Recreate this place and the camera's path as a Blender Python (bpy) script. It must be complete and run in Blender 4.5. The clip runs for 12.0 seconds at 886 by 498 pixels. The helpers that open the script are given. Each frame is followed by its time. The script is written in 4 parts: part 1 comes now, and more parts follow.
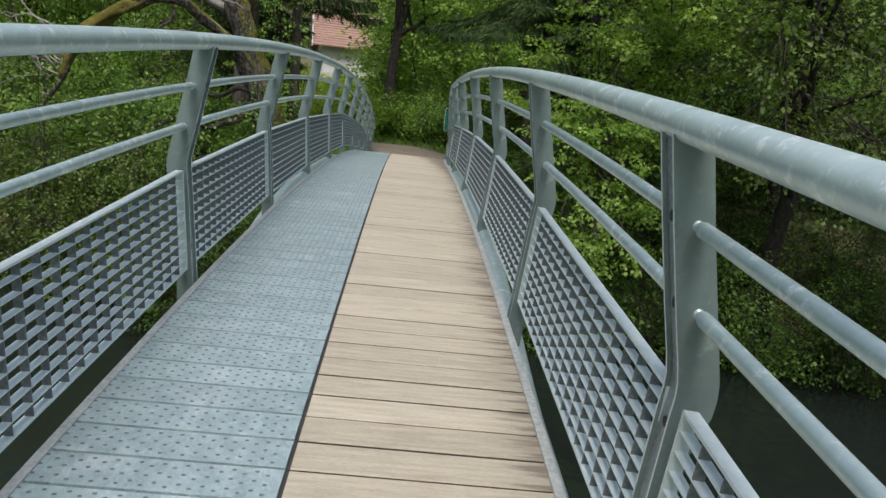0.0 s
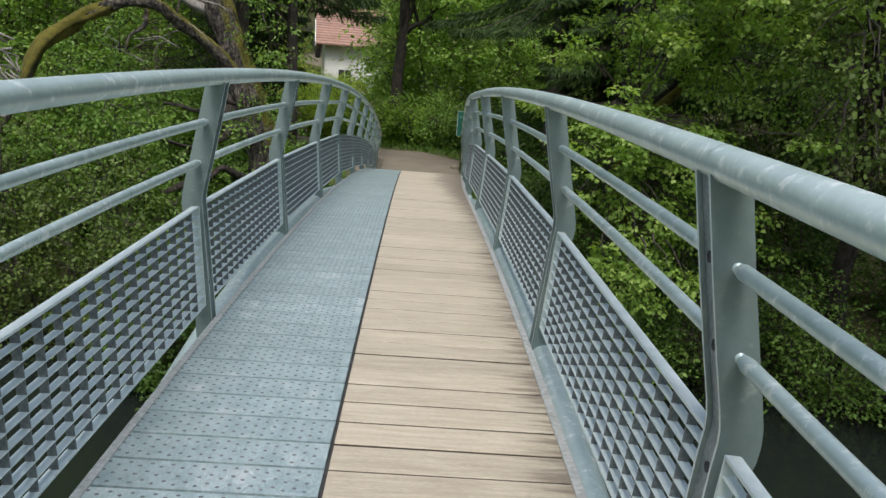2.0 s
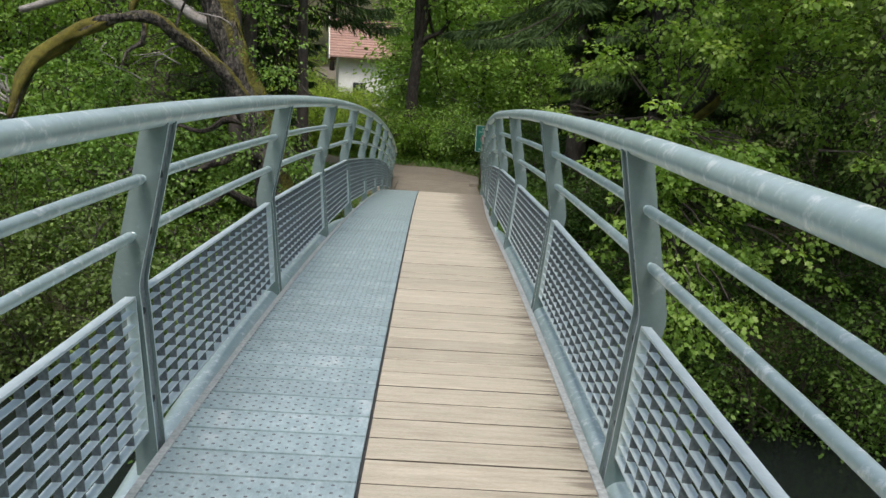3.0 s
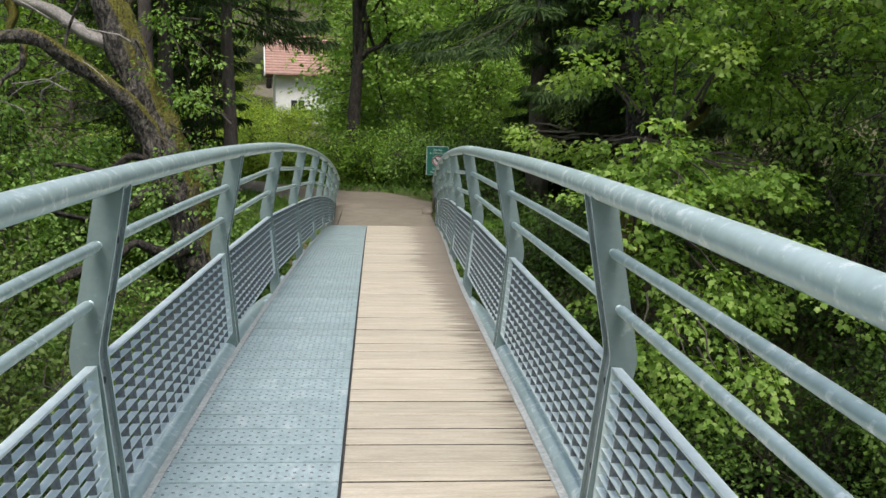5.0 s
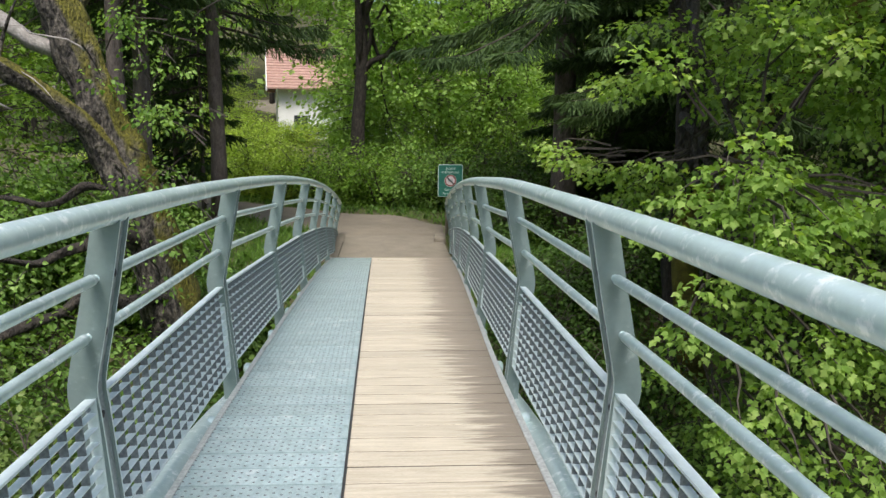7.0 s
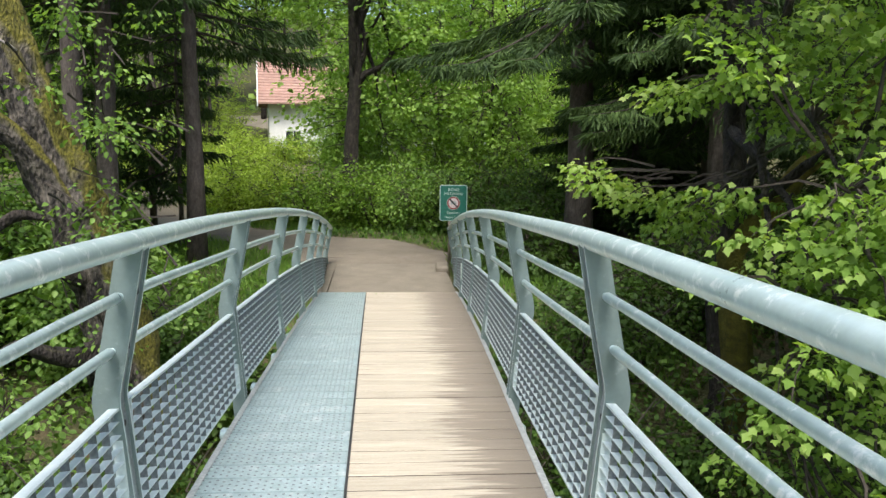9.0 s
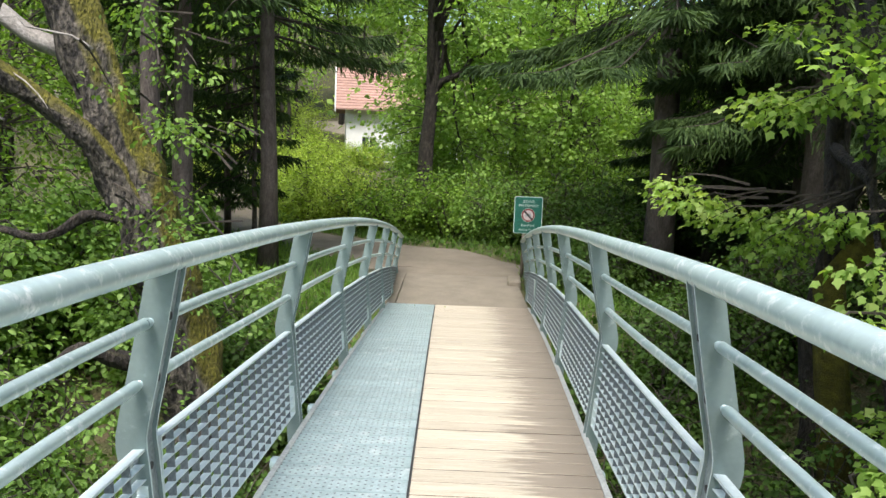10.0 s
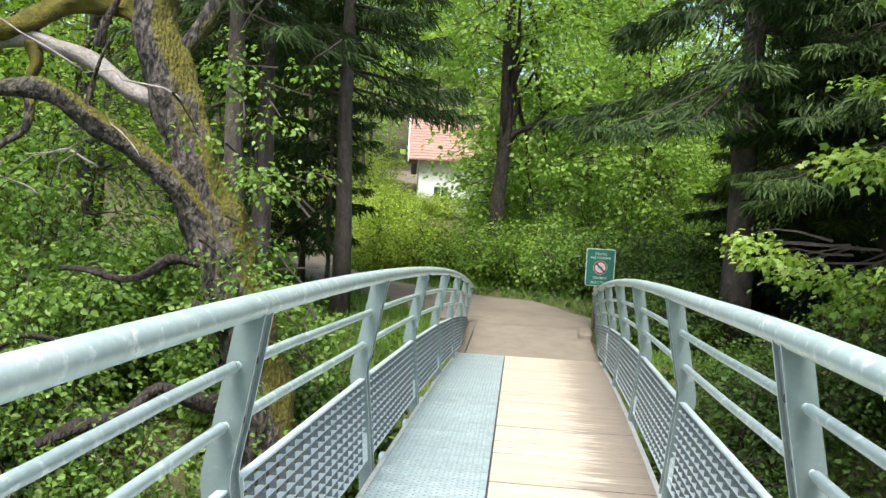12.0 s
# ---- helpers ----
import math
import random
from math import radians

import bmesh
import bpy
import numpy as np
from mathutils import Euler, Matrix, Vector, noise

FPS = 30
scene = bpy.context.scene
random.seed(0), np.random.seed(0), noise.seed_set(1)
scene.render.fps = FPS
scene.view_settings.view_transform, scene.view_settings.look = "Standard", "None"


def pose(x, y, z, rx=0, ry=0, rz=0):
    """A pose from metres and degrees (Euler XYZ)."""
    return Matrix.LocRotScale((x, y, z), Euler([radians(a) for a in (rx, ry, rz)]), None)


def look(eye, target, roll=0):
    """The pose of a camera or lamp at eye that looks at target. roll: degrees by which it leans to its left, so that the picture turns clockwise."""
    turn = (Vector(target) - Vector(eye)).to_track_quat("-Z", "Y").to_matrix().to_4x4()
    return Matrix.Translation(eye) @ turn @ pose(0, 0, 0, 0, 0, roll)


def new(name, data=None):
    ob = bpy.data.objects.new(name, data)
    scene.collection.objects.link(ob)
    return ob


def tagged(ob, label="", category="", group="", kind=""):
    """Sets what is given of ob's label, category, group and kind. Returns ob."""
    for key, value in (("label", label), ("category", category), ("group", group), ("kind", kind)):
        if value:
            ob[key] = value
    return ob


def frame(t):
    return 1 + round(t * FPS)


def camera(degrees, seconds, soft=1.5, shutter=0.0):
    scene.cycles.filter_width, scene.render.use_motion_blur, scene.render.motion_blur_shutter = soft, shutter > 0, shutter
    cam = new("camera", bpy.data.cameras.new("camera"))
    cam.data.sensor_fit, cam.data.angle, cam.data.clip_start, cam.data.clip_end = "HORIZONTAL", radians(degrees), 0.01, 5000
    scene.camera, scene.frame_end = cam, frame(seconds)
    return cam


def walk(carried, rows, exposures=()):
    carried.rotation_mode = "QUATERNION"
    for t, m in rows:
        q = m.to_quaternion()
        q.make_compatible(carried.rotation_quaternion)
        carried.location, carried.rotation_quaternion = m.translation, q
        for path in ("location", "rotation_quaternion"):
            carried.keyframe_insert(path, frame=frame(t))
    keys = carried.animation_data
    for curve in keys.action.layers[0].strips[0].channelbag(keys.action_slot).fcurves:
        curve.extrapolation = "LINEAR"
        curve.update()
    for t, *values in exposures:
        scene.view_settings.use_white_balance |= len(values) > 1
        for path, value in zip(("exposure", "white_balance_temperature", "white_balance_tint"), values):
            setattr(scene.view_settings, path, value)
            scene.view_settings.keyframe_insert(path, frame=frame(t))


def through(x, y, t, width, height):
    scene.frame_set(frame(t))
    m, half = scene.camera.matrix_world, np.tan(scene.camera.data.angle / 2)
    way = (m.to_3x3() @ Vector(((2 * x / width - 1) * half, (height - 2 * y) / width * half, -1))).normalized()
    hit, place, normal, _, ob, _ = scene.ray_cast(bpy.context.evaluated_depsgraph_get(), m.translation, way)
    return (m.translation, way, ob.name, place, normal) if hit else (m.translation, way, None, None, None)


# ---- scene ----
cam = camera(56.5, 12.0)
PATH = [
    (0, (0.328, -0.85, 1.351), (0.435, 1.11, 0.966), 6.3),
    (0.5, (0.316, -0.388, 1.395), (0.365, 1.581, 1.044), 6.6),
    (1, (0.336, 0.138, 1.434), (0.57, 2.1, 1.122), 7.3),
    (1.5, (0.345, 0.669, 1.493), (0.466, 2.628, 1.104), 7.9),
    (2, (0.292, 1.216, 1.538), (0.369, 3.174, 1.135), 4.4),
    (2.5, (0.311, 1.732, 1.569), (0.453, 3.689, 1.182), 4.7),
    (3, (0.256, 2.266, 1.603), (0.291, 4.229, 1.221), 3.6),
    (3.2, (0.257, 2.467, 1.631), (0.349, 4.426, 1.237), 1.8),
    (4.8, (0.171, 4.043, 1.704), (0.348, 6.005, 1.358), 1.5),
    (5, (0.198, 4.307, 1.718), (0.356, 6.27, 1.369), 1.6),
    (5.5, (0.204, 4.831, 1.711), (0.336, 6.799, 1.378), 1.4),
    (6, (0.266, 5.374, 1.72), (0.49, 7.334, 1.393), 1.1),
    (6.5, (0.257, 5.854, 1.713), (0.416, 7.824, 1.403), 0.8),
    (6.7, (0.243, 6.049, 1.72), (0.381, 8.019, 1.407), 0.8),
    (8.3, (0.206, 7.458, 1.704), (0.35, 9.425, 1.371), 0.5),
    (8.5, (0.226, 7.644, 1.715), (0.367, 9.612, 1.387), 0.9),
    (9, (0.198, 7.987, 1.701), (0.349, 9.961, 1.42), 0.8),
    (9.5, (0.19, 8.207, 1.699), (0.438, 10.173, 1.426), 0.9),
    (10, (0.201, 8.38, 1.703), (0.179, 10.362, 1.438), 2.2),
    (10.5, (0.172, 8.405, 1.701), (-0.113, 10.37, 1.467), 1.5),
    (11, (0.172, 8.379, 1.71), (-0.157, 10.34, 1.5), 2.1),
    (11.5, (0.164, 8.367, 1.711), (-0.12, 10.339, 1.528), 2.4),
    (12, (0.168, 8.347, 1.711), (-0.026, 10.331, 1.558), 2.9),
]
walk(cam, [(t, look(eye, target, roll)) for t, eye, target, roll in PATH],
     exposures=((0.0, -0.1), (3.0, 0.06), (5.5, 0.34), (9.5, 0.8), (10.5, 0.94), (12.0, 1.1)))

# ---- light ----
world = bpy.data.worlds.new("world")
scene.world = world
world.use_nodes = True
wnt = world.node_tree
sky = wnt.nodes.new("ShaderNodeTexSky")
sky.sky_type, sky.sun_disc, sky.sun_elevation, sky.sun_rotation = "NISHITA", False, radians(60), radians(186)
sky.air_density, sky.dust_density, sky.ozone_density = 1.0, 3.0, 1.0
wnt.links.new(sky.outputs[0], wnt.nodes["Background"].inputs[0])
wnt.nodes["Background"].inputs[1].default_value = 0.15
sun = new("sun", bpy.data.lights.new("sun", "SUN"))
sun.data.energy, sun.data.angle, sun.data.color = 3.3, radians(25), (1.0, 0.965, 0.93)
sun.matrix_world = look((0, 0, 0), (0.06, 0.57, -1.0))

# ---- plan of the bridge ----
PITCH, POST0, STEP = 0.16, 0.69, 1.995
DECK_START, DECK_END = -5.9, 19.65


def deck_z(y):
    return 0.452 - 0.0058 * (y - 5.87) ** 2 + 0.0011 * max(0.0, y - 12.0) ** 2


def bow(y):
    """A line that is level before the bend and then rises one to one."""
    return (math.sqrt(y * y + 1.5) + y) / 2


def far2(y):
    return max(0.0, y - 10.0) ** 2


def seam_x(y):
    return 0.095 - 0.00026 * max(0.0, y) ** 2


def deck_left(y):
    return -0.515 - 0.0014 * far2(y)


def deck_right(y):
    return 0.785 + 0.052 * bow(y - 10.5)


def rail_x(side, y):
    return 0.914 + 0.05 * bow(y - 11.1) if side > 0 else -0.613 - 0.0009 * far2(y)


def smooth(a, b, t):
    t = min(1.0, max(0.0, (t - a) / (b - a)))
    return t * t * (3 - 2 * t)


def ground_z(x, y):
    """Height of the land: far bank, river bed, near bank, and the hill beyond."""
    bank = -0.69 + 0.045 * max(0.0, y - 32) + 0.26 * max(0.0, y - 62)
    edge = 17.6 + 0.5 * math.sin(x * 0.5) + (0.6 if x < -1 else 0.0)
    bed = -3.6
    k = smooth(edge - 4.6, edge + 1.6, y)
    z = bed + (bank - bed) * k
    near = smooth(-0.5, -5.5, y)
    z = z + (-0.42 - z) * near
    z += 0.12 * noise.noise((x * 0.5, y * 0.5, 0)) + 0.5 * noise.noise((x * 0.08, y * 0.08, 4)) * smooth(30, 60, y)
    z += 0.09 * max(0.0, abs(x) - 5) * smooth(20, 30, y)
    ramp = -0.66
    w = smooth(2.8, 1.5, abs(x - 0.2)) * smooth(19.2, 19.9, y) * smooth(25.0, 23.0, y)
    return z + (ramp - z) * w


# ---- materials ----
def nodes_of(name):
    m = bpy.data.materials.new(name)
    m.use_nodes = True
    return m, m.node_tree, m.node_tree.nodes["Principled BSDF"]


def add(nt, kind, **values):
    n = nt.nodes.new(kind)
    for k, v in values.items():
        n.inputs[k].default_value = v
    return n


def ramp_node(nt, stops):
    r = nt.nodes.new("ShaderNodeValToRGB")
    els = r.color_ramp.elements
    while len(els) < len(stops):
        els.new(0.5)
    for e, (p, c) in zip(els, stops):
        e.position, e.color = p, (*c, 1)
    return r


def mixed(nt, a, b, fac, mode="MIX"):
    n = nt.nodes.new("ShaderNodeMix")
    n.data_type, n.blend_type = "RGBA", mode
    for sock, v in ((n.inputs[0], fac), (n.inputs[6], a), (n.inputs[7], b)):
        if hasattr(v, "links"):
            nt.links.new(v, sock)
        else:
            sock.default_value = v if isinstance(v, float) else (*v, 1)
    return n.outputs[2]


def surface(name, dark, light, scale, rough=0.8, fine=60.0, bump=0.3, metal=0.0, stretch=(1, 1, 1), extra=None, per_object=0.0, depth=0.01, lo=0.3, hi=0.7, speck=1.0):
    """Two scales of noise between two colours, relief, and a third colour in patches."""
    m, nt, b = nodes_of(name)
    tc = nt.nodes.new("ShaderNodeTexCoord")
    mp = nt.nodes.new("ShaderNodeMapping")
    mp.inputs["Scale"].default_value = stretch
    nt.links.new(tc.outputs["Object"], mp.inputs[0])
    vec = mp.outputs[0]
    if per_object:
        oi = nt.nodes.new("ShaderNodeObjectInfo")
        sc = nt.nodes.new("ShaderNodeVectorMath")
        sc.operation = "MULTIPLY_ADD"
        nt.links.new(oi.outputs["Random"], sc.inputs[0])
        sc.inputs[1].default_value = (37, 23, 11)
        nt.links.new(vec, sc.inputs[2])
        vec = sc.outputs[0]
    n1 = add(nt, "ShaderNodeTexNoise", Scale=scale, Detail=6.0, Roughness=0.6)
    n2 = add(nt, "ShaderNodeTexNoise", Scale=fine, Detail=3.0)
    for n in (n1, n2):
        nt.links.new(vec, n.inputs["Vector"])
    r = ramp_node(nt, ((lo, dark), (hi, light)))
    nt.links.new(n1.outputs["Fac"], r.inputs[0])
    r2 = ramp_node(nt, ((0.3, (1 - 0.28 * speck,) * 3), (0.7, (1 + 0.15 * speck,) * 3)))
    nt.links.new(n2.outputs["Fac"], r2.inputs[0])
    col = mixed(nt, r.outputs[0], r2.outputs[0], 1.0, "MULTIPLY")
    if extra:
        c3, s3, lo3, hi3 = extra
        n3 = add(nt, "ShaderNodeTexNoise", Scale=s3, Detail=8.0, Roughness=0.7)
        nt.links.new(vec, n3.inputs["Vector"])
        r3 = ramp_node(nt, ((lo3, (0, 0, 0)), (hi3, (1, 1, 1))))
        nt.links.new(n3.outputs["Fac"], r3.inputs[0])
        col = mixed(nt, col, c3, r3.outputs[0])
    if per_object:
        v = nt.nodes.new("ShaderNodeMapRange")
        v.inputs[3].default_value, v.inputs[4].default_value = 1 - per_object, 1 + per_object
        nt.links.new(oi.outputs["Random"], v.inputs[0])
        hs = nt.nodes.new("ShaderNodeHueSaturation")
        nt.links.new(v.outputs[0], hs.inputs["Value"])
        nt.links.new(col, hs.inputs["Color"])
        col = hs.outputs[0]
    nt.links.new(col, b.inputs["Base Color"])
    b.inputs["Metallic"].default_value = metal
    rr = nt.nodes.new("ShaderNodeMapRange")
    rr.inputs[3].default_value, rr.inputs[4].default_value = max(0.05, rough - 0.12), min(1.0, rough + 0.12)
    nt.links.new(n1.outputs["Fac"], rr.inputs[0])
    nt.links.new(rr.outputs[0], b.inputs["Roughness"])
    bp = add(nt, "ShaderNodeBump", Strength=bump, Distance=depth)
    nt.links.new(n2.outputs["Fac"], bp.inputs["Height"])
    nt.links.new(bp.outputs[0], b.inputs["Normal"])
    return m


def leaf_material(name, shades, through=0.35, rough=0.5):
    m, nt, b = nodes_of(name)
    g = nt.nodes.new("ShaderNodeNewGeometry")
    tc = nt.nodes.new("ShaderNodeTexCoord")
    n = add(nt, "ShaderNodeTexNoise", Scale=0.9, Detail=2.0)
    nt.links.new(tc.outputs["Object"], n.inputs["Vector"])
    ma = nt.nodes.new("ShaderNodeMath")
    ma.operation = "MULTIPLY_ADD"
    nt.links.new(g.outputs["Random Per Island"], ma.inputs[0])
    ma.inputs[1].default_value = 0.55
    nb = nt.nodes.new("ShaderNodeMath")
    nb.operation = "MULTIPLY_ADD"
    nb.inputs[1].default_value, nb.inputs[2].default_value = 1.4, -0.45
    nt.links.new(n.outputs["Fac"], nb.inputs[0])
    nt.links.new(nb.outputs[0], ma.inputs[2])
    r = ramp_node(nt, [(i / (len(shades) - 1), c) for i, c in enumerate(shades)])
    nt.links.new(ma.outputs[0], r.inputs[0])
    nt.links.new(r.outputs[0], b.inputs["Base Color"])
    b.inputs["Roughness"].default_value = rough
    b.inputs["Specular IOR Level"].default_value = 0.2
    tr = nt.nodes.new("ShaderNodeBsdfTranslucent")
    tcol = mixed(nt, r.outputs[0], (1.25, 1.3, 0.5), 1.0, "MULTIPLY")
    nt.links.new(tcol, tr.inputs["Color"])
    mx = nt.nodes.new("ShaderNodeMixShader")
    mx.inputs[0].default_value = through
    nt.links.new(b.outputs[0], mx.inputs[1])
    nt.links.new(tr.outputs[0], mx.inputs[2])
    nt.links.new(mx.outputs[0], nt.nodes["Material Output"].inputs["Surface"])
    return m


def mossy_bark(name, bark_dark, bark_light, moss, amount):
    """Fissured bark with moss on the upward and one-sided parts."""
    m = surface(name, bark_dark, bark_light, 17.0, 0.9, 38.0, 1.0, stretch=(1, 1, 0.4), depth=0.07, lo=0.42, hi=0.66)
    nt = m.node_tree
    b = nt.nodes["Principled BSDF"]
    old = b.inputs["Base Color"].links[0].from_socket
    g = nt.nodes.new("ShaderNodeNewGeometry")
    dot = nt.nodes.new("ShaderNodeVectorMath")
    dot.operation = "DOT_PRODUCT"
    nt.links.new(g.outputs["Normal"], dot.inputs[0])
    dot.inputs[1].default_value = (1.0, 0.1, 0.62)
    tc = nt.nodes.new("ShaderNodeTexCoord")
    n = add(nt, "ShaderNodeTexNoise", Scale=3.0, Detail=4.0, Roughness=0.6)
    nt.links.new(tc.outputs["Object"], n.inputs["Vector"])
    s = nt.nodes.new("ShaderNodeMath")
    s.operation = "MULTIPLY_ADD"
    nt.links.new(n.outputs["Fac"], s.inputs[0])
    s.inputs[1].default_value = 0.95
    nt.links.new(dot.outputs["Value"], s.inputs[2])
    r = ramp_node(nt, (((2.2 - amount) / 2.6, (0, 0, 0)), ((2.55 - amount) / 2.6, (1, 1, 1))))
    sc = nt.nodes.new("ShaderNodeMath")
    sc.operation = "MULTIPLY"
    sc.inputs[1].default_value = 1 / 2.6
    nt.links.new(s.outputs[0], sc.inputs[0])
    nt.links.new(sc.outputs[0], r.inputs[0])
    n2 = add(nt, "ShaderNodeTexNoise", Scale=26.0, Detail=4.0)
    nt.links.new(tc.outputs["Object"], n2.inputs["Vector"])
    mr = ramp_node(nt, ((0.3, tuple(c * 0.35 for c in moss)), (0.7, moss)))
    nt.links.new(n2.outputs["Fac"], mr.inputs[0])
    nt.links.new(mixed(nt, old, mr.outputs[0], r.outputs[0]), b.inputs["Base Color"])
    return m


M_GALV = surface("galvanised_steel", (0.44, 0.56, 0.555), (0.56, 0.68, 0.67), 6.0, 0.33, 60.0, 0.06, 0.3, extra=((0.80, 0.86, 0.855), 24.0, 0.54, 0.64), speck=0.2)
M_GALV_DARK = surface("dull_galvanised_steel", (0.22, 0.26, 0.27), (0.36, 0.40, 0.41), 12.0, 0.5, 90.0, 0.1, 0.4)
# Slats are paler than the rails: the sky light on them is in the colour.
M_SLAT = surface("galvanised_grating", (0.55, 0.64, 0.635), (0.67, 0.755, 0.745), 20.0, 0.55, 90.0, 0.08, 0.1, speck=0.2)
M_POST = surface("weathered_zinc_plate", (0.175, 0.235, 0.23), (0.24, 0.305, 0.295), 5.0, 0.48, 60.0, 0.08, 0.4, extra=((0.40, 0.47, 0.465), 14.0, 0.58, 0.76), speck=0.15)
# Zinc darkened so the upright bars carry their shade in the colour.
M_BAR = surface("shade_toned_zinc", (0.15, 0.17, 0.18), (0.23, 0.255, 0.26), 14.0, 0.6, 90.0, 0.1, 0.3)
# Pale patches hold worn zinc and painted-in sky glints.
M_TREAD = surface("steel_tread", (0.40, 0.52, 0.535), (0.60, 0.715, 0.725), 13.0, 0.36, 55.0, 0.7, 0.45, extra=((0.82, 0.87, 0.87), 5.0, 0.56, 0.74), per_object=0.07, speck=0.45)
M_HOLE = surface("dark_recess", (0.02, 0.022, 0.022), (0.05, 0.05, 0.05), 20.0, 0.8)
M_PLANK = surface("weathered_plank", (0.37, 0.322, 0.243), (0.52, 0.468, 0.37), 5.0, 0.75, 60.0, 0.3, stretch=(0.7, 9, 9), extra=((0.33, 0.28, 0.22), 2.2, 0.58, 0.8), per_object=0.09, speck=0.7)
pnt = M_PLANK.node_tree
pb = pnt.nodes["Principled BSDF"]
pold = pb.inputs["Base Color"].links[0].from_socket
ptc = pnt.nodes.new("ShaderNodeTexCoord")
psep = pnt.nodes.new("ShaderNodeSeparateXYZ")
pnt.links.new(ptc.outputs["Object"], psep.inputs[0])
poi = pnt.nodes.new("ShaderNodeObjectInfo")
psum = pnt.nodes.new("ShaderNodeMath")
psum.operation = "MULTIPLY_ADD"
pmul = pnt.nodes.new("ShaderNodeVectorMath")
pmul.operation = "MULTIPLY"
pmul.inputs[1].default_value = (1.6, 26.0, 1.0)
pnt.links.new(ptc.outputs["Object"], pmul.inputs[0])
pshift = pnt.nodes.new("ShaderNodeVectorMath")
pshift.operation = "MULTIPLY_ADD"
pshift.inputs[1].default_value = (31, 57, 13)
pnt.links.new(poi.outputs["Random"], pshift.inputs[0])
pnt.links.new(pmul.outputs[0], pshift.inputs[2])
pstreak = add(pnt, "ShaderNodeTexNoise", Scale=1.0, Detail=5.0, Roughness=0.65)
pnt.links.new(pshift.outputs[0], pstreak.inputs["Vector"])
pnt.links.new(pstreak.outputs["Fac"], psum.inputs[0])
psum.inputs[1].default_value = 1.1
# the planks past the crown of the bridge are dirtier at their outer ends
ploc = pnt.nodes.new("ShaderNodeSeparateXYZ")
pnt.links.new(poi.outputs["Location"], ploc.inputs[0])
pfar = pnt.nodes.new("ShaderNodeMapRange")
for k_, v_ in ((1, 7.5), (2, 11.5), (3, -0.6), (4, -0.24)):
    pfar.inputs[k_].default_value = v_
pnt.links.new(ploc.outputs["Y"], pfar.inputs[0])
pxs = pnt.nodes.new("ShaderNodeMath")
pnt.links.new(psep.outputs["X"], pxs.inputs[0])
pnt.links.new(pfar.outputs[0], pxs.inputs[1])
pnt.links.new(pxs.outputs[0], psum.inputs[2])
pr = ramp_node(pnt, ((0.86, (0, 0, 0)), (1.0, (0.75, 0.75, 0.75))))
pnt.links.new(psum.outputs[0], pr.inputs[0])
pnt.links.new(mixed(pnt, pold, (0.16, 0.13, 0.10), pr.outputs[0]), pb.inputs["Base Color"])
# Plank sides nearly black: the shade of the open gaps put into their colour.
M_PLANK_SIDE = surface("plank_side_gap_shade", (0.04, 0.031, 0.024), (0.1, 0.079, 0.06), 12.0, 0.8)
M_EDGE = surface("edge_angle", (0.40, 0.42, 0.41), (0.55, 0.57, 0.55), 10.0, 0.6, 70.0, 0.2, 0.15, extra=((0.25, 0.24, 0.2), 5.0, 0.6, 0.75))
M_GROUND = surface("forest_floor", (0.045, 0.05, 0.018), (0.11, 0.11, 0.04), 1.3, 0.95, 30.0, 0.8, extra=((0.12, 0.085, 0.05), 3.0, 0.5, 0.65), depth=0.05)
M_PATH = surface("gravel_path", (0.149, 0.126, 0.093), (0.220, 0.188, 0.142), 2.0, 0.95, 110.0, 0.6, extra=((0.198, 0.169, 0.136), 1.1, 0.55, 0.75), depth=0.015)
M_CONC = surface("pale_concrete", (0.163, 0.141, 0.105), (0.236, 0.205, 0.158), 3.0, 0.9, 80.0, 0.3, extra=((0.228, 0.199, 0.158), 1.6, 0.55, 0.75))
M_STONE = surface("grey_stone", (0.12, 0.12, 0.11), (0.3, 0.3, 0.28), 4.0, 0.9, 30.0, 0.8, extra=((0.08, 0.1, 0.03), 2.0, 0.5, 0.62), depth=0.03)
M_BARK = mossy_bark("mossy_bark", (0.014, 0.012, 0.01), (0.17, 0.148, 0.12), (0.17, 0.155, 0.016), 1.22)
M_BARE = surface("bare_grey_wood", (0.2, 0.18, 0.16), (0.42, 0.39, 0.36), 8.0, 0.9, 40.0, 0.6, stretch=(1, 1, 1), depth=0.02)
M_MOSS = surface("thick_moss", (0.07, 0.066, 0.01), (0.22, 0.19, 0.026), 9.0, 1.0, 70.0, 1.0, depth=0.03)
M_SPRUCE_BARK = surface("spruce_bark", (0.07, 0.055, 0.048), (0.17, 0.14, 0.125), 12.0, 0.95, 50.0, 0.9, stretch=(1, 1, 0.4), extra=((0.1, 0.12, 0.07), 3.0, 0.6, 0.75), depth=0.02)
M_DARK_BARK = mossy_bark("dark_bark", (0.02, 0.016, 0.013), (0.065, 0.053, 0.042), (0.09, 0.09, 0.02), 0.7)
M_TWIG = surface("twig_bark", (0.026, 0.021, 0.016), (0.07, 0.057, 0.045), 12.0, 0.9)
M_MAPLE = leaf_material("maple_leaf", ((0.1, 0.175, 0.034), (0.18, 0.305, 0.06), (0.3, 0.44, 0.105), (0.46, 0.57, 0.2)), 0.52)
M_HAZEL = leaf_material("hazel_leaf", ((0.075, 0.145, 0.032), (0.135, 0.245, 0.052), (0.22, 0.36, 0.083), (0.35, 0.48, 0.165)), 0.45)
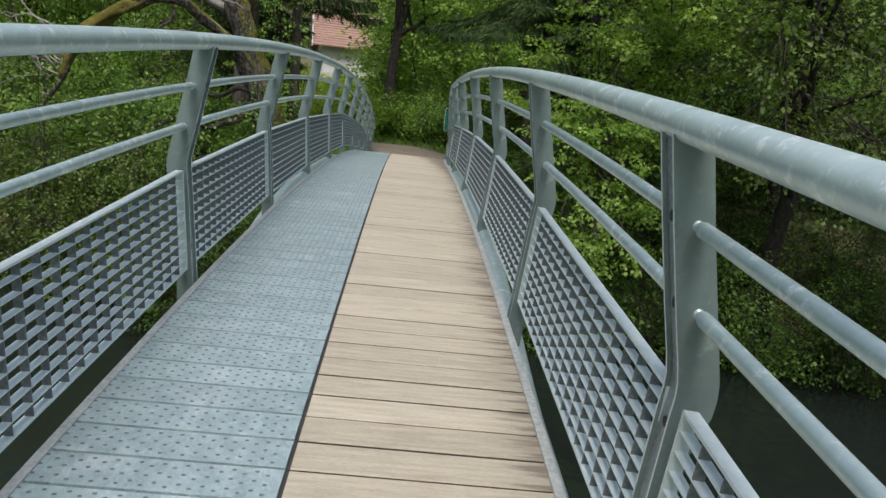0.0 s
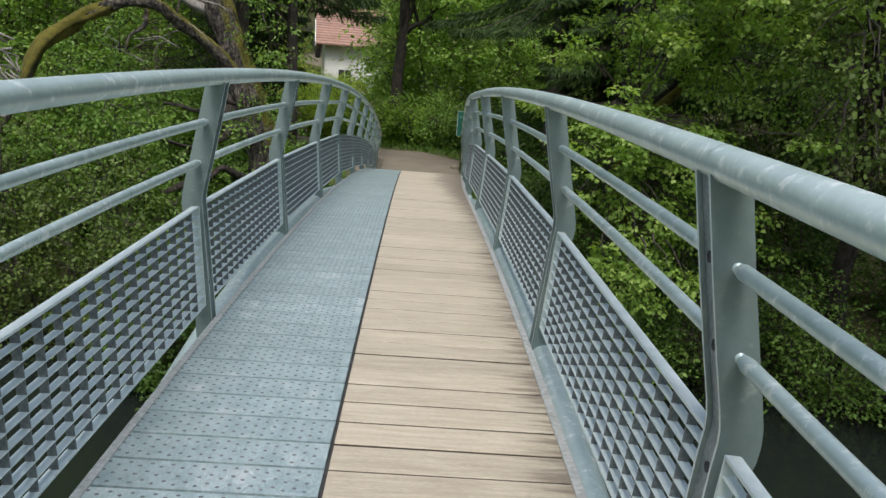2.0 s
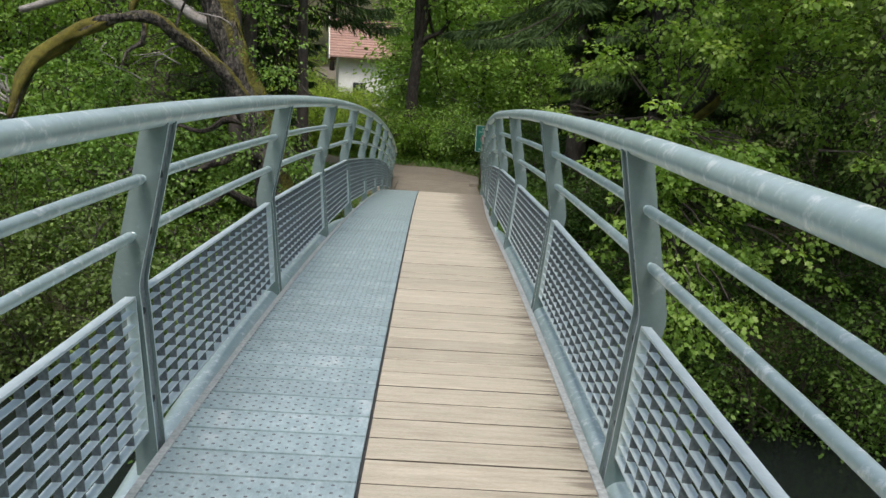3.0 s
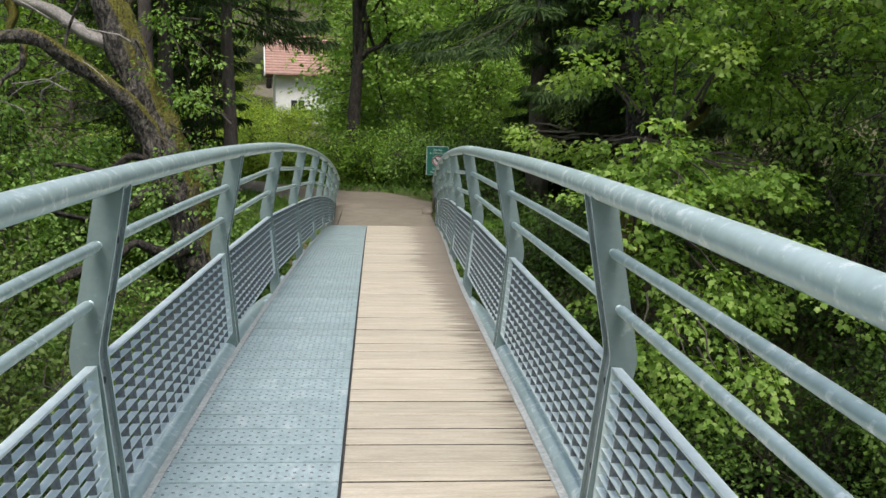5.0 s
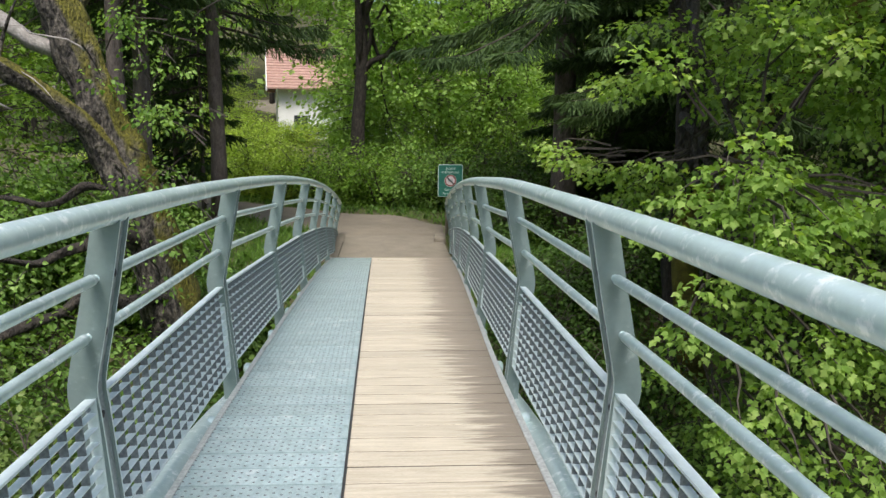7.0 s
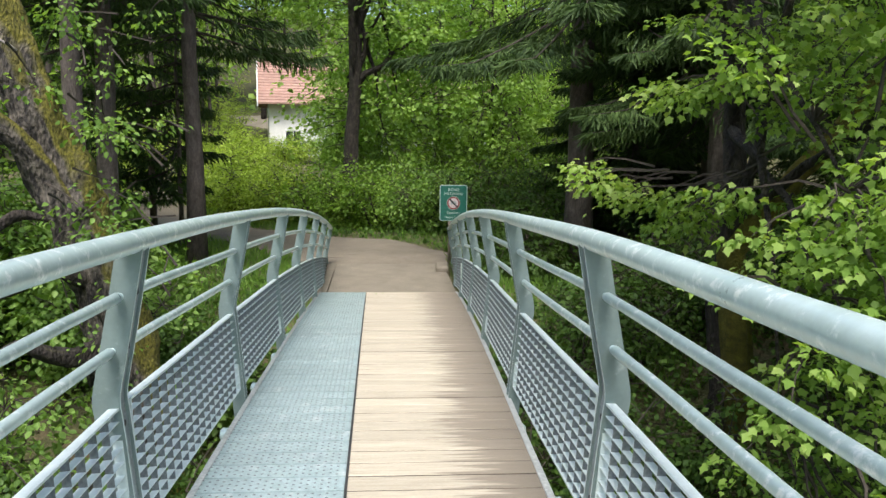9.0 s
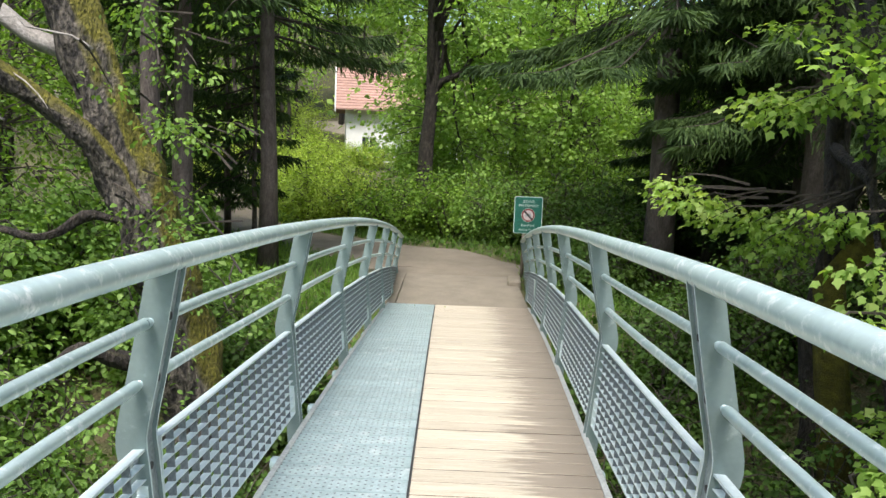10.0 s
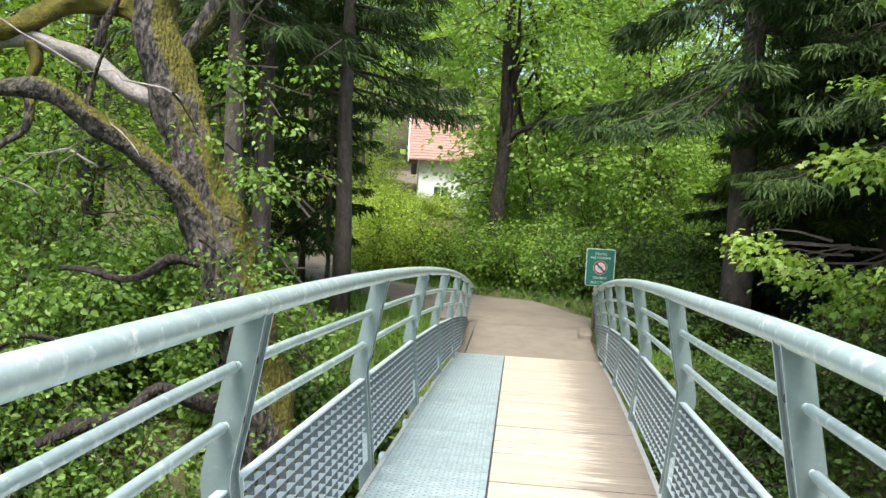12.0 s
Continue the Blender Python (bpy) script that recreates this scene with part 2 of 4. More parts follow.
M_BEECH = leaf_material("beech_leaf", ((0.0736, 0.15, 0.022), (0.129, 0.235, 0.032), (0.202, 0.338, 0.05), (0.322, 0.451, 0.1)), 0.42)
# Two lighter leaf copies with the sunshine beyond the path painted into their colours.
M_LIME = leaf_material("young_leaf_sun_in_colour", ((0.11, 0.205, 0.038), (0.175, 0.3, 0.056), (0.26, 0.405, 0.088), (0.37, 0.51, 0.155)), 0.48)
M_SUNLIT = leaf_material("meadow_leaf_sun_in_colour", ((0.16, 0.25, 0.035), (0.25, 0.36, 0.05), (0.36, 0.48, 0.08), (0.48, 0.58, 0.15)), 0.45)
M_OLIVE = leaf_material("olive_leaf", ((0.046, 0.074, 0.02), (0.085, 0.132, 0.033), (0.135, 0.198, 0.05), (0.22, 0.295, 0.09)), 0.38)
# Darker leaf copy: the shade of the undergrowth is put into its colour.
M_DEEP = leaf_material("leaf_with_shade_in_colour", ((0.0288, 0.0629, 0.0144), (0.0504, 0.104, 0.02), (0.0792, 0.148, 0.028), (0.122, 0.2, 0.048)))
M_NEEDLE = leaf_material("spruce_needles", ((0.018, 0.038, 0.013), (0.034, 0.064, 0.02), (0.058, 0.1, 0.028), (0.09, 0.145, 0.042)), 0.25, 0.6)
M_GRASS = leaf_material("grass_blade", ((0.055, 0.11, 0.022), (0.095, 0.19, 0.03), (0.145, 0.265, 0.042), (0.21, 0.32, 0.075)))
M_PLASTER = surface("white_plaster", (0.72, 0.72, 0.70), (0.82, 0.82, 0.80), 2.0, 0.9, 40.0, 0.2)
M_TILE = surface("red_roof_tile", (0.30, 0.175, 0.14), (0.41, 0.26, 0.215), 3.0, 0.85, 20.0, 0.3, per_object=0.08)
M_TRIM = surface("white_painted_wood", (0.68, 0.68, 0.67), (0.8, 0.8, 0.79), 4.0, 0.6)
M_GLASS = surface("dark_window_glass", (0.03, 0.035, 0.04), (0.05, 0.055, 0.06), 2.0, 0.12, 5.0, 0.0)
M_SIGN = surface("green_sign_enamel", (0.004, 0.085, 0.06), (0.007, 0.11, 0.078), 6.0, 0.55, 30.0, 0.05)
M_WHITE = surface("faded_white_sign_paint", (0.42, 0.52, 0.48), (0.52, 0.61, 0.57), 10.0, 0.5, 40.0, 0.05)
M_RED = surface("faded_red_sign_paint", (0.17, 0.035, 0.04), (0.23, 0.055, 0.055), 10.0, 0.5, 40.0, 0.05)
M_PINK = surface("faded_sign_disc", (0.46, 0.38, 0.39), (0.56, 0.48, 0.48), 10.0, 0.5, 40.0, 0.05)
M_WATER, wn, wb = nodes_of("river_water")
wb.inputs["Base Color"].default_value = (0.012, 0.016, 0.014, 1)
wb.inputs["Roughness"].default_value = 0.08
wtc = wn.nodes.new("ShaderNodeTexCoord")
wtn = add(wn, "ShaderNodeTexNoise", Scale=3.0, Detail=4.0)
wbp = add(wn, "ShaderNodeBump", Strength=0.35, Distance=0.05)
wn.links.new(wtc.outputs["Object"], wtn.inputs["Vector"])
wn.links.new(wtn.outputs["Fac"], wbp.inputs["Height"])
wn.links.new(wbp.outputs[0], wb.inputs["Normal"])


# ---- mesh helpers ----
def mesh_of(name, verts, faces, material, smooth_shade=False):
    me = bpy.data.meshes.new(name)
    me.from_pydata([tuple(v) for v in verts], [], faces)
    me.materials.append(material)
    if smooth_shade:
        me.polygons.foreach_set("use_smooth", [True] * len(me.polygons))
    me.update()
    return me


def bm_mesh(name, bm, material, smooth_shade=False):
    bmesh.ops.recalc_face_normals(bm, faces=bm.faces)
    me = bpy.data.meshes.new(name)
    bm.to_mesh(me)
    bm.free()
    me.materials.append(material)
    if smooth_shade:
        me.polygons.foreach_set("use_smooth", [True] * len(me.polygons))
    return me


def under(name, me, parent, m=None, label=""):
    ob = new(name, me)
    ob.parent = parent
    if m is not None:
        ob.matrix_basis = m
    return tagged(ob, label)


def part(name, bm, material, parent, label="", smooth_shade=False, m=None):
    return under(name, bm_mesh(name, bm, material, smooth_shade), parent, m, label)


def thing(name, at, label, category, group="", kind=""):
    ob = new(name)
    ob.empty_display_size = 0.2
    ob.location = at
    return tagged(ob, label, category, group, kind)


def box(bm, x0, x1, y0, y1, z0, z1, bevel=0.0):
    vs = [bm.verts.new(p) for p in ((x0, y0, z0), (x1, y0, z0), (x1, y1, z0), (x0, y1, z0), (x0, y0, z1), (x1, y0, z1), (x1, y1, z1), (x0, y1, z1))]
    fs = [bm.faces.new([vs[i] for i in f]) for f in ((3, 2, 1, 0), (4, 5, 6, 7), (0, 1, 5, 4), (1, 2, 6, 5), (2, 3, 7, 6), (3, 0, 4, 7))]
    if bevel:
        bmesh.ops.bevel(bm, geom=list({e for f in fs for e in f.edges}), offset=bevel, segments=1, affect="EDGES")


def tube(points, radii, sides=10, wobble=0.0, caps=True, seed=0.0):
    """Vertices and faces of a round, tapered, possibly knobbly tube along points."""
    pts = [Vector(p) for p in points]
    verts, faces, ref = [], [], None
    for i, p in enumerate(pts):
        d = (pts[min(i + 1, len(pts) - 1)] - pts[max(i - 1, 0)]).normalized()
        if ref is None:
            ref = d.orthogonal().normalized()
        ref = (ref - d * ref.dot(d)).normalized()
        other = d.cross(ref)
        for k in range(sides):
            a = 2 * math.pi * k / sides
            w = 1.0
            if wobble:
                w += wobble * noise.noise((p.x * 2.3 + math.cos(a) * 0.9 + seed, p.y * 2.3 + math.sin(a) * 0.9, p.z * 1.7))
                w += wobble * 0.55 * noise.noise((p.x * 3 + math.cos(a) * 3.4, p.y * 3 + math.sin(a) * 3.4, p.z * 5 + seed))
            verts.append(p + (ref * math.cos(a) + other * math.sin(a)) * radii[i] * w)
    for i in range(len(pts) - 1):
        for k in range(sides):
            a, b = i * sides + k, i * sides + (k + 1) % sides
            faces.append((a, b, b + sides, a + sides))
    if caps:
        faces.append(tuple(range(sides - 1, -1, -1)))
        faces.append(tuple(range((len(pts) - 1) * sides, len(pts) * sides)))
    return verts, faces


def bend(a, b, n, sag=0.0, kink=0.0, rnd=random):
    """n + 1 points from a to b that bow and wander a little."""
    a, b = Vector(a), Vector(b)
    out = []
    for i in range(n + 1):
        t = i / n
        p = a.lerp(b, t)
        p.z += sag * 4 * t * (1 - t)
        if 0 < i < n:
            p += Vector((rnd.uniform(-kink, kink), rnd.uniform(-kink, kink), rnd.uniform(-kink, kink) * 0.6))
        out.append(p)
    return out


def gather(list_of):
    verts, faces = [], []
    for v, f in list_of:
        k = len(verts)
        verts += v
        faces += [tuple(i + k for i in q) for q in f]
    return verts, faces


RNG = np.random.default_rng(7)
LEAF_LOBED = (np.array([(0, 0.36, 0.0), (0, 0, 0.02), (0.3, -0.02, 0.02), (0.3, 0.2, 0.1), (0.54, 0.46, 0.02), (0.29, 0.6, 0.09), (0, 1.0, -0.14), (-0.29, 0.6, 0.09), (-0.54, 0.46, 0.02), (-0.3, 0.2, 0.1), (-0.3, -0.02, 0.02)]), tuple((0, i, i + 1 if i < 10 else 1) for i in range(1, 11)))
LEAF_PLAIN = (np.array([(0, 0, 0), (0.38, 0.5, 0.09), (0, 1.0, -0.05), (-0.38, 0.5, 0.09)]), ((0, 1, 2), (0, 2, 3)))
LEAF_OVATE = (np.array([(0, 0, 0), (0.33, 0.26, 0.1), (0.31, 0.62, 0.1), (0, 1.0, -0.1), (-0.31, 0.62, 0.1), (-0.33, 0.26, 0.1)]), ((0, 1, 2, 3), (0, 3, 4, 5)))
BLADE = (np.array([(-0.5, 0, 0), (0.5, 0, 0), (0.2, 1, 0), (-0.2, 1, 0)]), ((0, 1, 2, 3),))


def leaf_cloud(name, pos, along, up, size, width, material, shape):
    """One mesh of many single leaves: positions, growing directions, rough normals, lengths."""
    n = len(pos)
    along = along / np.linalg.norm(along, axis=1, keepdims=True)
    side = np.cross(along, up)
    side /= np.linalg.norm(side, axis=1, keepdims=True) + 1e-9
    nor = np.cross(side, along)
    tmpl, fcs = shape
    v = (pos[:, None, :] + size[:, None, None] * (tmpl[None, :, 0:1] * width * side[:, None, :] + tmpl[None, :, 1:2] * along[:, None, :] + tmpl[None, :, 2:3] * nor[:, None, :]))
    k = len(tmpl)
    v = v.reshape(-1, 3)
    loops = np.concatenate([np.array(f)[None, :] + (np.arange(n) * k)[:, None] for f in fcs], axis=1)
    sizes = np.tile([len(f) for f in fcs], n)
    me = bpy.data.meshes.new(name)
    me.vertices.add(len(v))
    me.vertices.foreach_set("co", v.ravel())
    me.loops.add(loops.size)
    me.loops.foreach_set("vertex_index", loops.ravel().astype(np.int32))
    me.polygons.add(len(sizes))
    me.polygons.foreach_set("loop_start", np.concatenate(([0], np.cumsum(sizes)[:-1])).astype(np.int32))
    me.polygons.foreach_set("loop_total", sizes.astype(np.int32))
    me.materials.append(material)
    me.update(calc_edges=True)
    return me


def spray_points(tips, dirs, count, radius, thick):
    """Leaf places, growing directions and normals for flat leafy sprays at the branch tips."""
    n = len(tips)
    pos = np.repeat(tips, count, axis=0)
    d = np.repeat(dirs, count, axis=0)
    r = radius * np.sqrt(RNG.random(n * count))
    a = RNG.random(n * count) * 2 * np.pi
    off = np.stack([r * np.cos(a), r * np.sin(a), RNG.normal(0, thick, n * count) - 0.35 * r * r / radius], axis=1)
    off += d * RNG.uniform(-0.8, 0.9, (n * count, 1)) * radius
    pos = pos + off
    along = off / (np.linalg.norm(off, axis=1, keepdims=True) + 1e-6) + d * 0.4 + RNG.normal(0, 0.45, off.shape) + np.array((0, 0, -0.35))
    up = np.array((0, 0, 1.0)) + RNG.normal(0, 0.5, off.shape)
    return pos, along, up


def crown_tips(centre, radii, n, gap=0.0, low=-1.0, shell=0.45):
    c, r = np.array(centre), np.array(radii)
    out = []
    while len(out) < n:
        p = RNG.normal(0, 1, 3)
        p = p / np.linalg.norm(p) * (shell + (1 - shell) * RNG.random() ** 0.6)
        if p[2] < low:
            continue
        q = c + p * r
        if noise.noise((q[0] * 0.75, q[1] * 0.75, q[2] * 0.9)) < gap - 0.25:
            continue
        out.append(q)
    return np.array(out)


def broadleaf(name, base, top, trunk_r, centre, radii, sprays, leaves, spray_r, leaf, bark, foliage, label, category="tree", group="", gap=0.0, low=-1.0, shape=LEAF_PLAIN, limbs=7, kink=0.12, shell=0.45, extra_tips=None, clear=None):
    """A tree: tapered trunk, limbs that reach into the crown, and a crown of leafy sprays."""
    rnd = random.Random(name + str(base))
    t = thing(name, base, label, category, group)
    b = Vector(base)
    trunk = bend((0, 0, -0.25), Vector(top) - b, 9, 0, kink, rnd)
    v, f = tube(trunk, [trunk_r * (1.35 if i == 0 else 1.0 - 0.08 * i) for i in range(10)], 12, 0.35, seed=rnd.random() * 9)
    under("trunk", mesh_of("trunk", v, f, bark, True), t)
    tips = crown_tips(Vector(centre) - b, radii, sprays, gap, low, shell)
    if extra_tips is not None:
        tips = np.concatenate([tips, np.array(extra_tips) - np.array(base)])
    if clear:
        tips = np.array([p for p in tips if not clear(p)])
    ends = []
    for i in range(limbs):
        tip = Vector(tips[int(RNG.integers(len(tips)))])
        start = trunk[min(9, 3 + rnd.randrange(6))]
        path = bend(start, start.lerp(tip, 0.85), 6, 0.15, 0.1, rnd)
        v, f = tube(path, [trunk_r * 0.42 * (1 - 0.14 * j) for j in range(7)], 7, 0.3)
        under("limb", mesh_of("limb", v, f, bark, True), t)
        ends += path[2:]
    ends += trunk[4:]
    twigs, dirs = [], []
    for p in tips:
        p = Vector(p)
        s = min(ends, key=lambda e: (e - p).length)
        if (s - p).length > 0.7:
            s = p.lerp(s, 0.7 / (s - p).length)
        d = (p - s)
        dirs.append(tuple(d.normalized()) if d.length > 1e-3 else (0, 0, 1))
        twigs.append(tube(bend(s, p, 3, 0.05, 0.05, rnd), [0.016, 0.012, 0.008, 0.004], 4, caps=False))
    v, f = gather(twigs)
    tagged(under("twig_work", mesh_of("twig_work", v, f, M_TWIG), t), kind="stuff")
    pos, along, up = spray_points(tips, np.array(dirs), leaves, spray_r, spray_r * 0.16)
    size = leaf * RNG.uniform(0.6, 1.25, len(pos))
    under("crown", leaf_cloud("crown", pos, along, up, size, 1.0, foliage, shape), t)
    return t


def spruce(name, base, height, trunk_r, first, reach, label, group="", density=1.0, drop=0.5, sector=None):
    """A spruce: straight tapered trunk, whorls of drooping boughs hung with needle twigs."""
    rnd = random.Random(str(base))
    t = thing(name, base, label, "spruce tree", group)
    v, f = tube(bend((0, 0, -0.2), (rnd.uniform(-0.15, 0.15), rnd.uniform(-0.15, 0.15), height), 8, 0, 0.03, rnd), [trunk_r * (1.2 if i == 0 else 1 - 0.11 * i) for i in range(9)], 12, 0.15)
    under("trunk", mesh_of("trunk", v, f, M_SPRUCE_BARK, True), t)
    boughs, P, D = [], [], []
    z = first
    while z < height * 0.97:
        k = (z - first) / (height - first)
        for j in range(rnd.randint(4, 6)):
            a = rnd.uniform(0, 2 * math.pi)
            if sector and not sector(a):
                continue
            ln = reach * (1 - k) ** 0.8 * rnd.uniform(0.6, 1.1) + 0.25
            out = Vector((math.cos(a), math.sin(a), 0))
            pts = [Vector((0, 0, z)) + out * ln * u + Vector((0, 0, -drop * ln * (u ** 1.4) + 0.22 * ln * u ** 4)) for u in (0, 0.25, 0.5, 0.75, 1.0)]
            boughs.append(tube(pts, [0.028, 0.022, 0.016, 0.01, 0.004], 5, caps=False))
            n = int(170 * ln * density)
            u = np.sqrt(RNG.random(n) * 0.97 + 0.03)
            ax = np.array([tuple(p) for p in pts])
            idx = np.minimum((u * 4).astype(int), 3)
            fr = (u * 4 - idx)[:, None]
            c = ax[idx] * (1 - fr) + ax[idx + 1] * fr
            sd = np.array((-math.sin(a), math.cos(a), 0))
            sgn = RNG.choice((-1.0, 1.0), n)[:, None]
            w = (0.34 * ln * (1.05 - u) + 0.1)[:, None] * RNG.random((n, 1))
            c = c + sd * sgn * w + np.array((0, 0, -1.0)) * w * RNG.uniform(0.0, 0.6, (n, 1))
            dd = sd * sgn * 0.5 + np.array(tuple(out)) * 0.5 + np.stack([RNG.normal(0, 0.3, n), RNG.normal(0, 0.3, n), -RNG.uniform(0.1, 1.3, n)], axis=1)
            P.append(c)
            D.append(dd)
        z += rnd.uniform(0.28, 0.5)
    v, f = gather(boughs)
    tagged(under("branchwork", mesh_of("branchwork", v, f, M_TWIG), t), kind="stuff")
    P, D = np.concatenate(P), np.concatenate(D)
    up = RNG.normal(0, 1, P.shape)
    under("needles", leaf_cloud("needles", P, D, up, RNG.uniform(0.09, 0.24, len(P)), 0.15, M_NEEDLE, BLADE), t)
    return t


def shrub(name, base, size, stems, leaves, leaf, foliage, label, group="", shape=LEAF_PLAIN, spray_r=0.22):
    """A shrub: several stems from the ground and leafy sprays along them."""
    rnd = random.Random(name + str(base))
    t = thing(name, base, label, "shrub", group)
    sx, sy, sz = size
    parts, tips, dirs = [], [], []
    for i in range(stems):
        a, q = rnd.uniform(0, 6.28), rnd.random() ** 0.5
        end = Vector((math.cos(a) * sx * q, math.sin(a) * sy * q, sz * rnd.uniform(0.55, 1.0) * (1.1 - 0.45 * q)))
        path = bend((end.x * 0.12, end.y * 0.12, -0.2), end, 7, 0.12, 0.08, rnd)
        sv_, sf_ = tube(path, [0.024, 0.021, 0.018, 0.015, 0.012, 0.009, 0.006, 0.004], 5, caps=False)
        under("stem", mesh_of("stem", sv_, sf_, M_TWIG), t)
        for p in path[1:]:
            for _ in range(3):
                e = p + Vector((rnd.uniform(-1, 1) * 0.4, rnd.uniform(-1, 1) * 0.4, rnd.uniform(-0.25, 0.3)))
                parts.append(tube([p, p.lerp(e, 0.5) + Vector((0, 0, 0.04)), e], [0.008, 0.006, 0.003], 4, caps=False))
                tips.append(tuple(e))
                dirs.append(tuple((e - p).normalized()))
    v, f = gather(parts)
    tagged(under("twig_work", mesh_of("twig_work", v, f, M_TWIG), t), kind="stuff")
    pos, along, up = spray_points(np.array(tips), np.array(dirs), leaves, spray_r, spray_r * 0.22)
    under("foliage", leaf_cloud("foliage", pos, along, up, leaf * RNG.uniform(0.6, 1.25, len(pos)), 1.0, foliage, shape), t)
    return t


# ---- land, river, path ----
def grid_mesh(name, xs, ys, height, material):
    verts = [(x, y, height(x, y)) for y in ys for x in xs]
    w = len(xs)
    faces = [(j * w + i, j * w + i + 1, (j + 1) * w + i + 1, (j + 1) * w + i) for j in range(len(ys) - 1) for i in range(w - 1)]
    return mesh_of(name, verts, faces, material, True)


def spread(points):
    """Sorted coordinates: pairs of (start, step) up to the last start."""
    out = []
    for (a, s), (b, _) in zip(points, points[1:]):
        n = max(1, round((b - a) / s))
        out += [a + (b - a) * i / n for i in range(n)]
    return out + [points[-1][0]]


gx = spread([(-900, 150), (-150, 15), (-30, 2), (-10, 0.35), (9, 2), (30, 15), (150, 150), (900, 1)])
gy = spread([(-600, 100), (-100, 12), (-16, 1.0), (10, 0.35), (27, 1.0), (60, 6), (120, 60), (900, 1)])


def land(x, y):
    return ground_z(max(-60, min(60, x)), max(-40, min(110, y)))


tagged(new("ground", grid_mesh("ground", gx, gy, land, M_GROUND)), "dark forest floor with moss and leaf litter", "ground", kind="structure")
tagged(new("water", grid_mesh("water", [-200, -20, 20, 200], [-6, 5, 16.5], lambda x, y: -3.05, M_WATER)), "dark shaded river under the footbridge", "river", kind="structure")

PATH_LINE = [(0.2, 21.6, 1.1), (0.25, 22.7, 1.2), (0.1, 23.6, 1.5), (-0.9, 25.0, 1.55), (-2.8, 26.8, 1.15), (-4.6, 28.6, 0.9), (-5.8, 31.5, 0.8), (-7.0, 36.0, 0.8), (-9.5, 44.0, 0.8), (-15.0, 54.0, 0.9)]


def ribbon(name, line, lift, material, across=6, along=7):
    verts, faces = [], []
    pts = []
    for (a, b) in zip(line, line[1:]):
        for i in range(along):
            t = i / along
            pts.append([a[k] + (b[k] - a[k]) * t for k in range(3)])
    pts.append(list(line[-1]))
    for i, (x, y, w) in enumerate(pts):
        q0, q1 = pts[max(i - 2, 0)], pts[min(i + 2, len(pts) - 1)]
        d = Vector((q1[0] - q0[0], q1[1] - q0[1])).normalized()
        for k in range(across + 1):
            s = (k / across * 2 - 1) * w * (1 + 0.1 * noise.noise((x * 1.7, y * 1.7, k)))
            px, py = x + d.y * s, y - d.x * s
            verts.append((px, py, max(land(px, py), land(px + 0.15, py), land(px, py + 0.15)) + lift * (0.2 if k in (0, across) else 1.0)))
    for i in range(len(pts) - 1):
        for k in range(across):
            a = i * (across + 1) + k
            faces.append((a, a + 1, a + across + 2, a + across + 1))
    return mesh_of(name, verts, faces, material, True)


tagged(new("pavement", ribbon("pavement", PATH_LINE, 0.035, M_PATH)), "pale sandy gravel footpath bending away", "footpath", kind="structure")
road_line = [(-60, 70, 1.6), (-30, 66, 1.6), (-16, 64, 1.6), (-8, 66.5, 1.6), (-4, 70, 1.6)]
tagged(new("road", ribbon("road", road_line, 0.08, M_CONC, 3, 5)), "pale narrow road on the slope behind", "road", kind="structure")

apron = thing("concrete_apron", (0.0, DECK_END, -0.655), "pale worn concrete slabs at the end of the deck", "concrete slab", kind="structure")
for name, x0, x1 in (("slab", -1.2, -0.575), ("slab", -0.56, 1.3)):
    bm = bmesh.new()
    vs = []
    for y, dz in ((0.02, 0.02), (2.75, 0.005), (3.4, -0.08)):
        for x in (x0, x1):
            vs.append(bm.verts.new((x, y, dz + 0.03)))
    for i in (0, 2):
        bm.faces.new((vs[i], vs[i + 1], vs[i + 3], vs[i + 2]))
    ex = bmesh.ops.extrude_face_region(bm, geom=list(bm.faces))
    bmesh.ops.translate(bm, verts=[g for g in ex["geom"] if isinstance(g, bmesh.types.BMVert)], vec=(0, 0, -0.3))
    part(name, bm, M_CONC, apron)
bm = bmesh.new()
box(bm, -1.3, 1.9, 19.15, 19.63, -2.6, -0.86, 0.03)
tagged(new("abutment", bm_mesh("abutment", bm, M_CONC)), "concrete bridge abutment set in the bank", "abutment", kind="structure")
bm = bmesh.new()
box(bm, -1.3, 1.7, -6.6, -5.95, -2.6, -0.36, 0.03)
tagged(new("abutment", bm_mesh("abutment", bm, M_CONC)), "concrete bridge abutment set in the bank", "abutment", kind="structure")


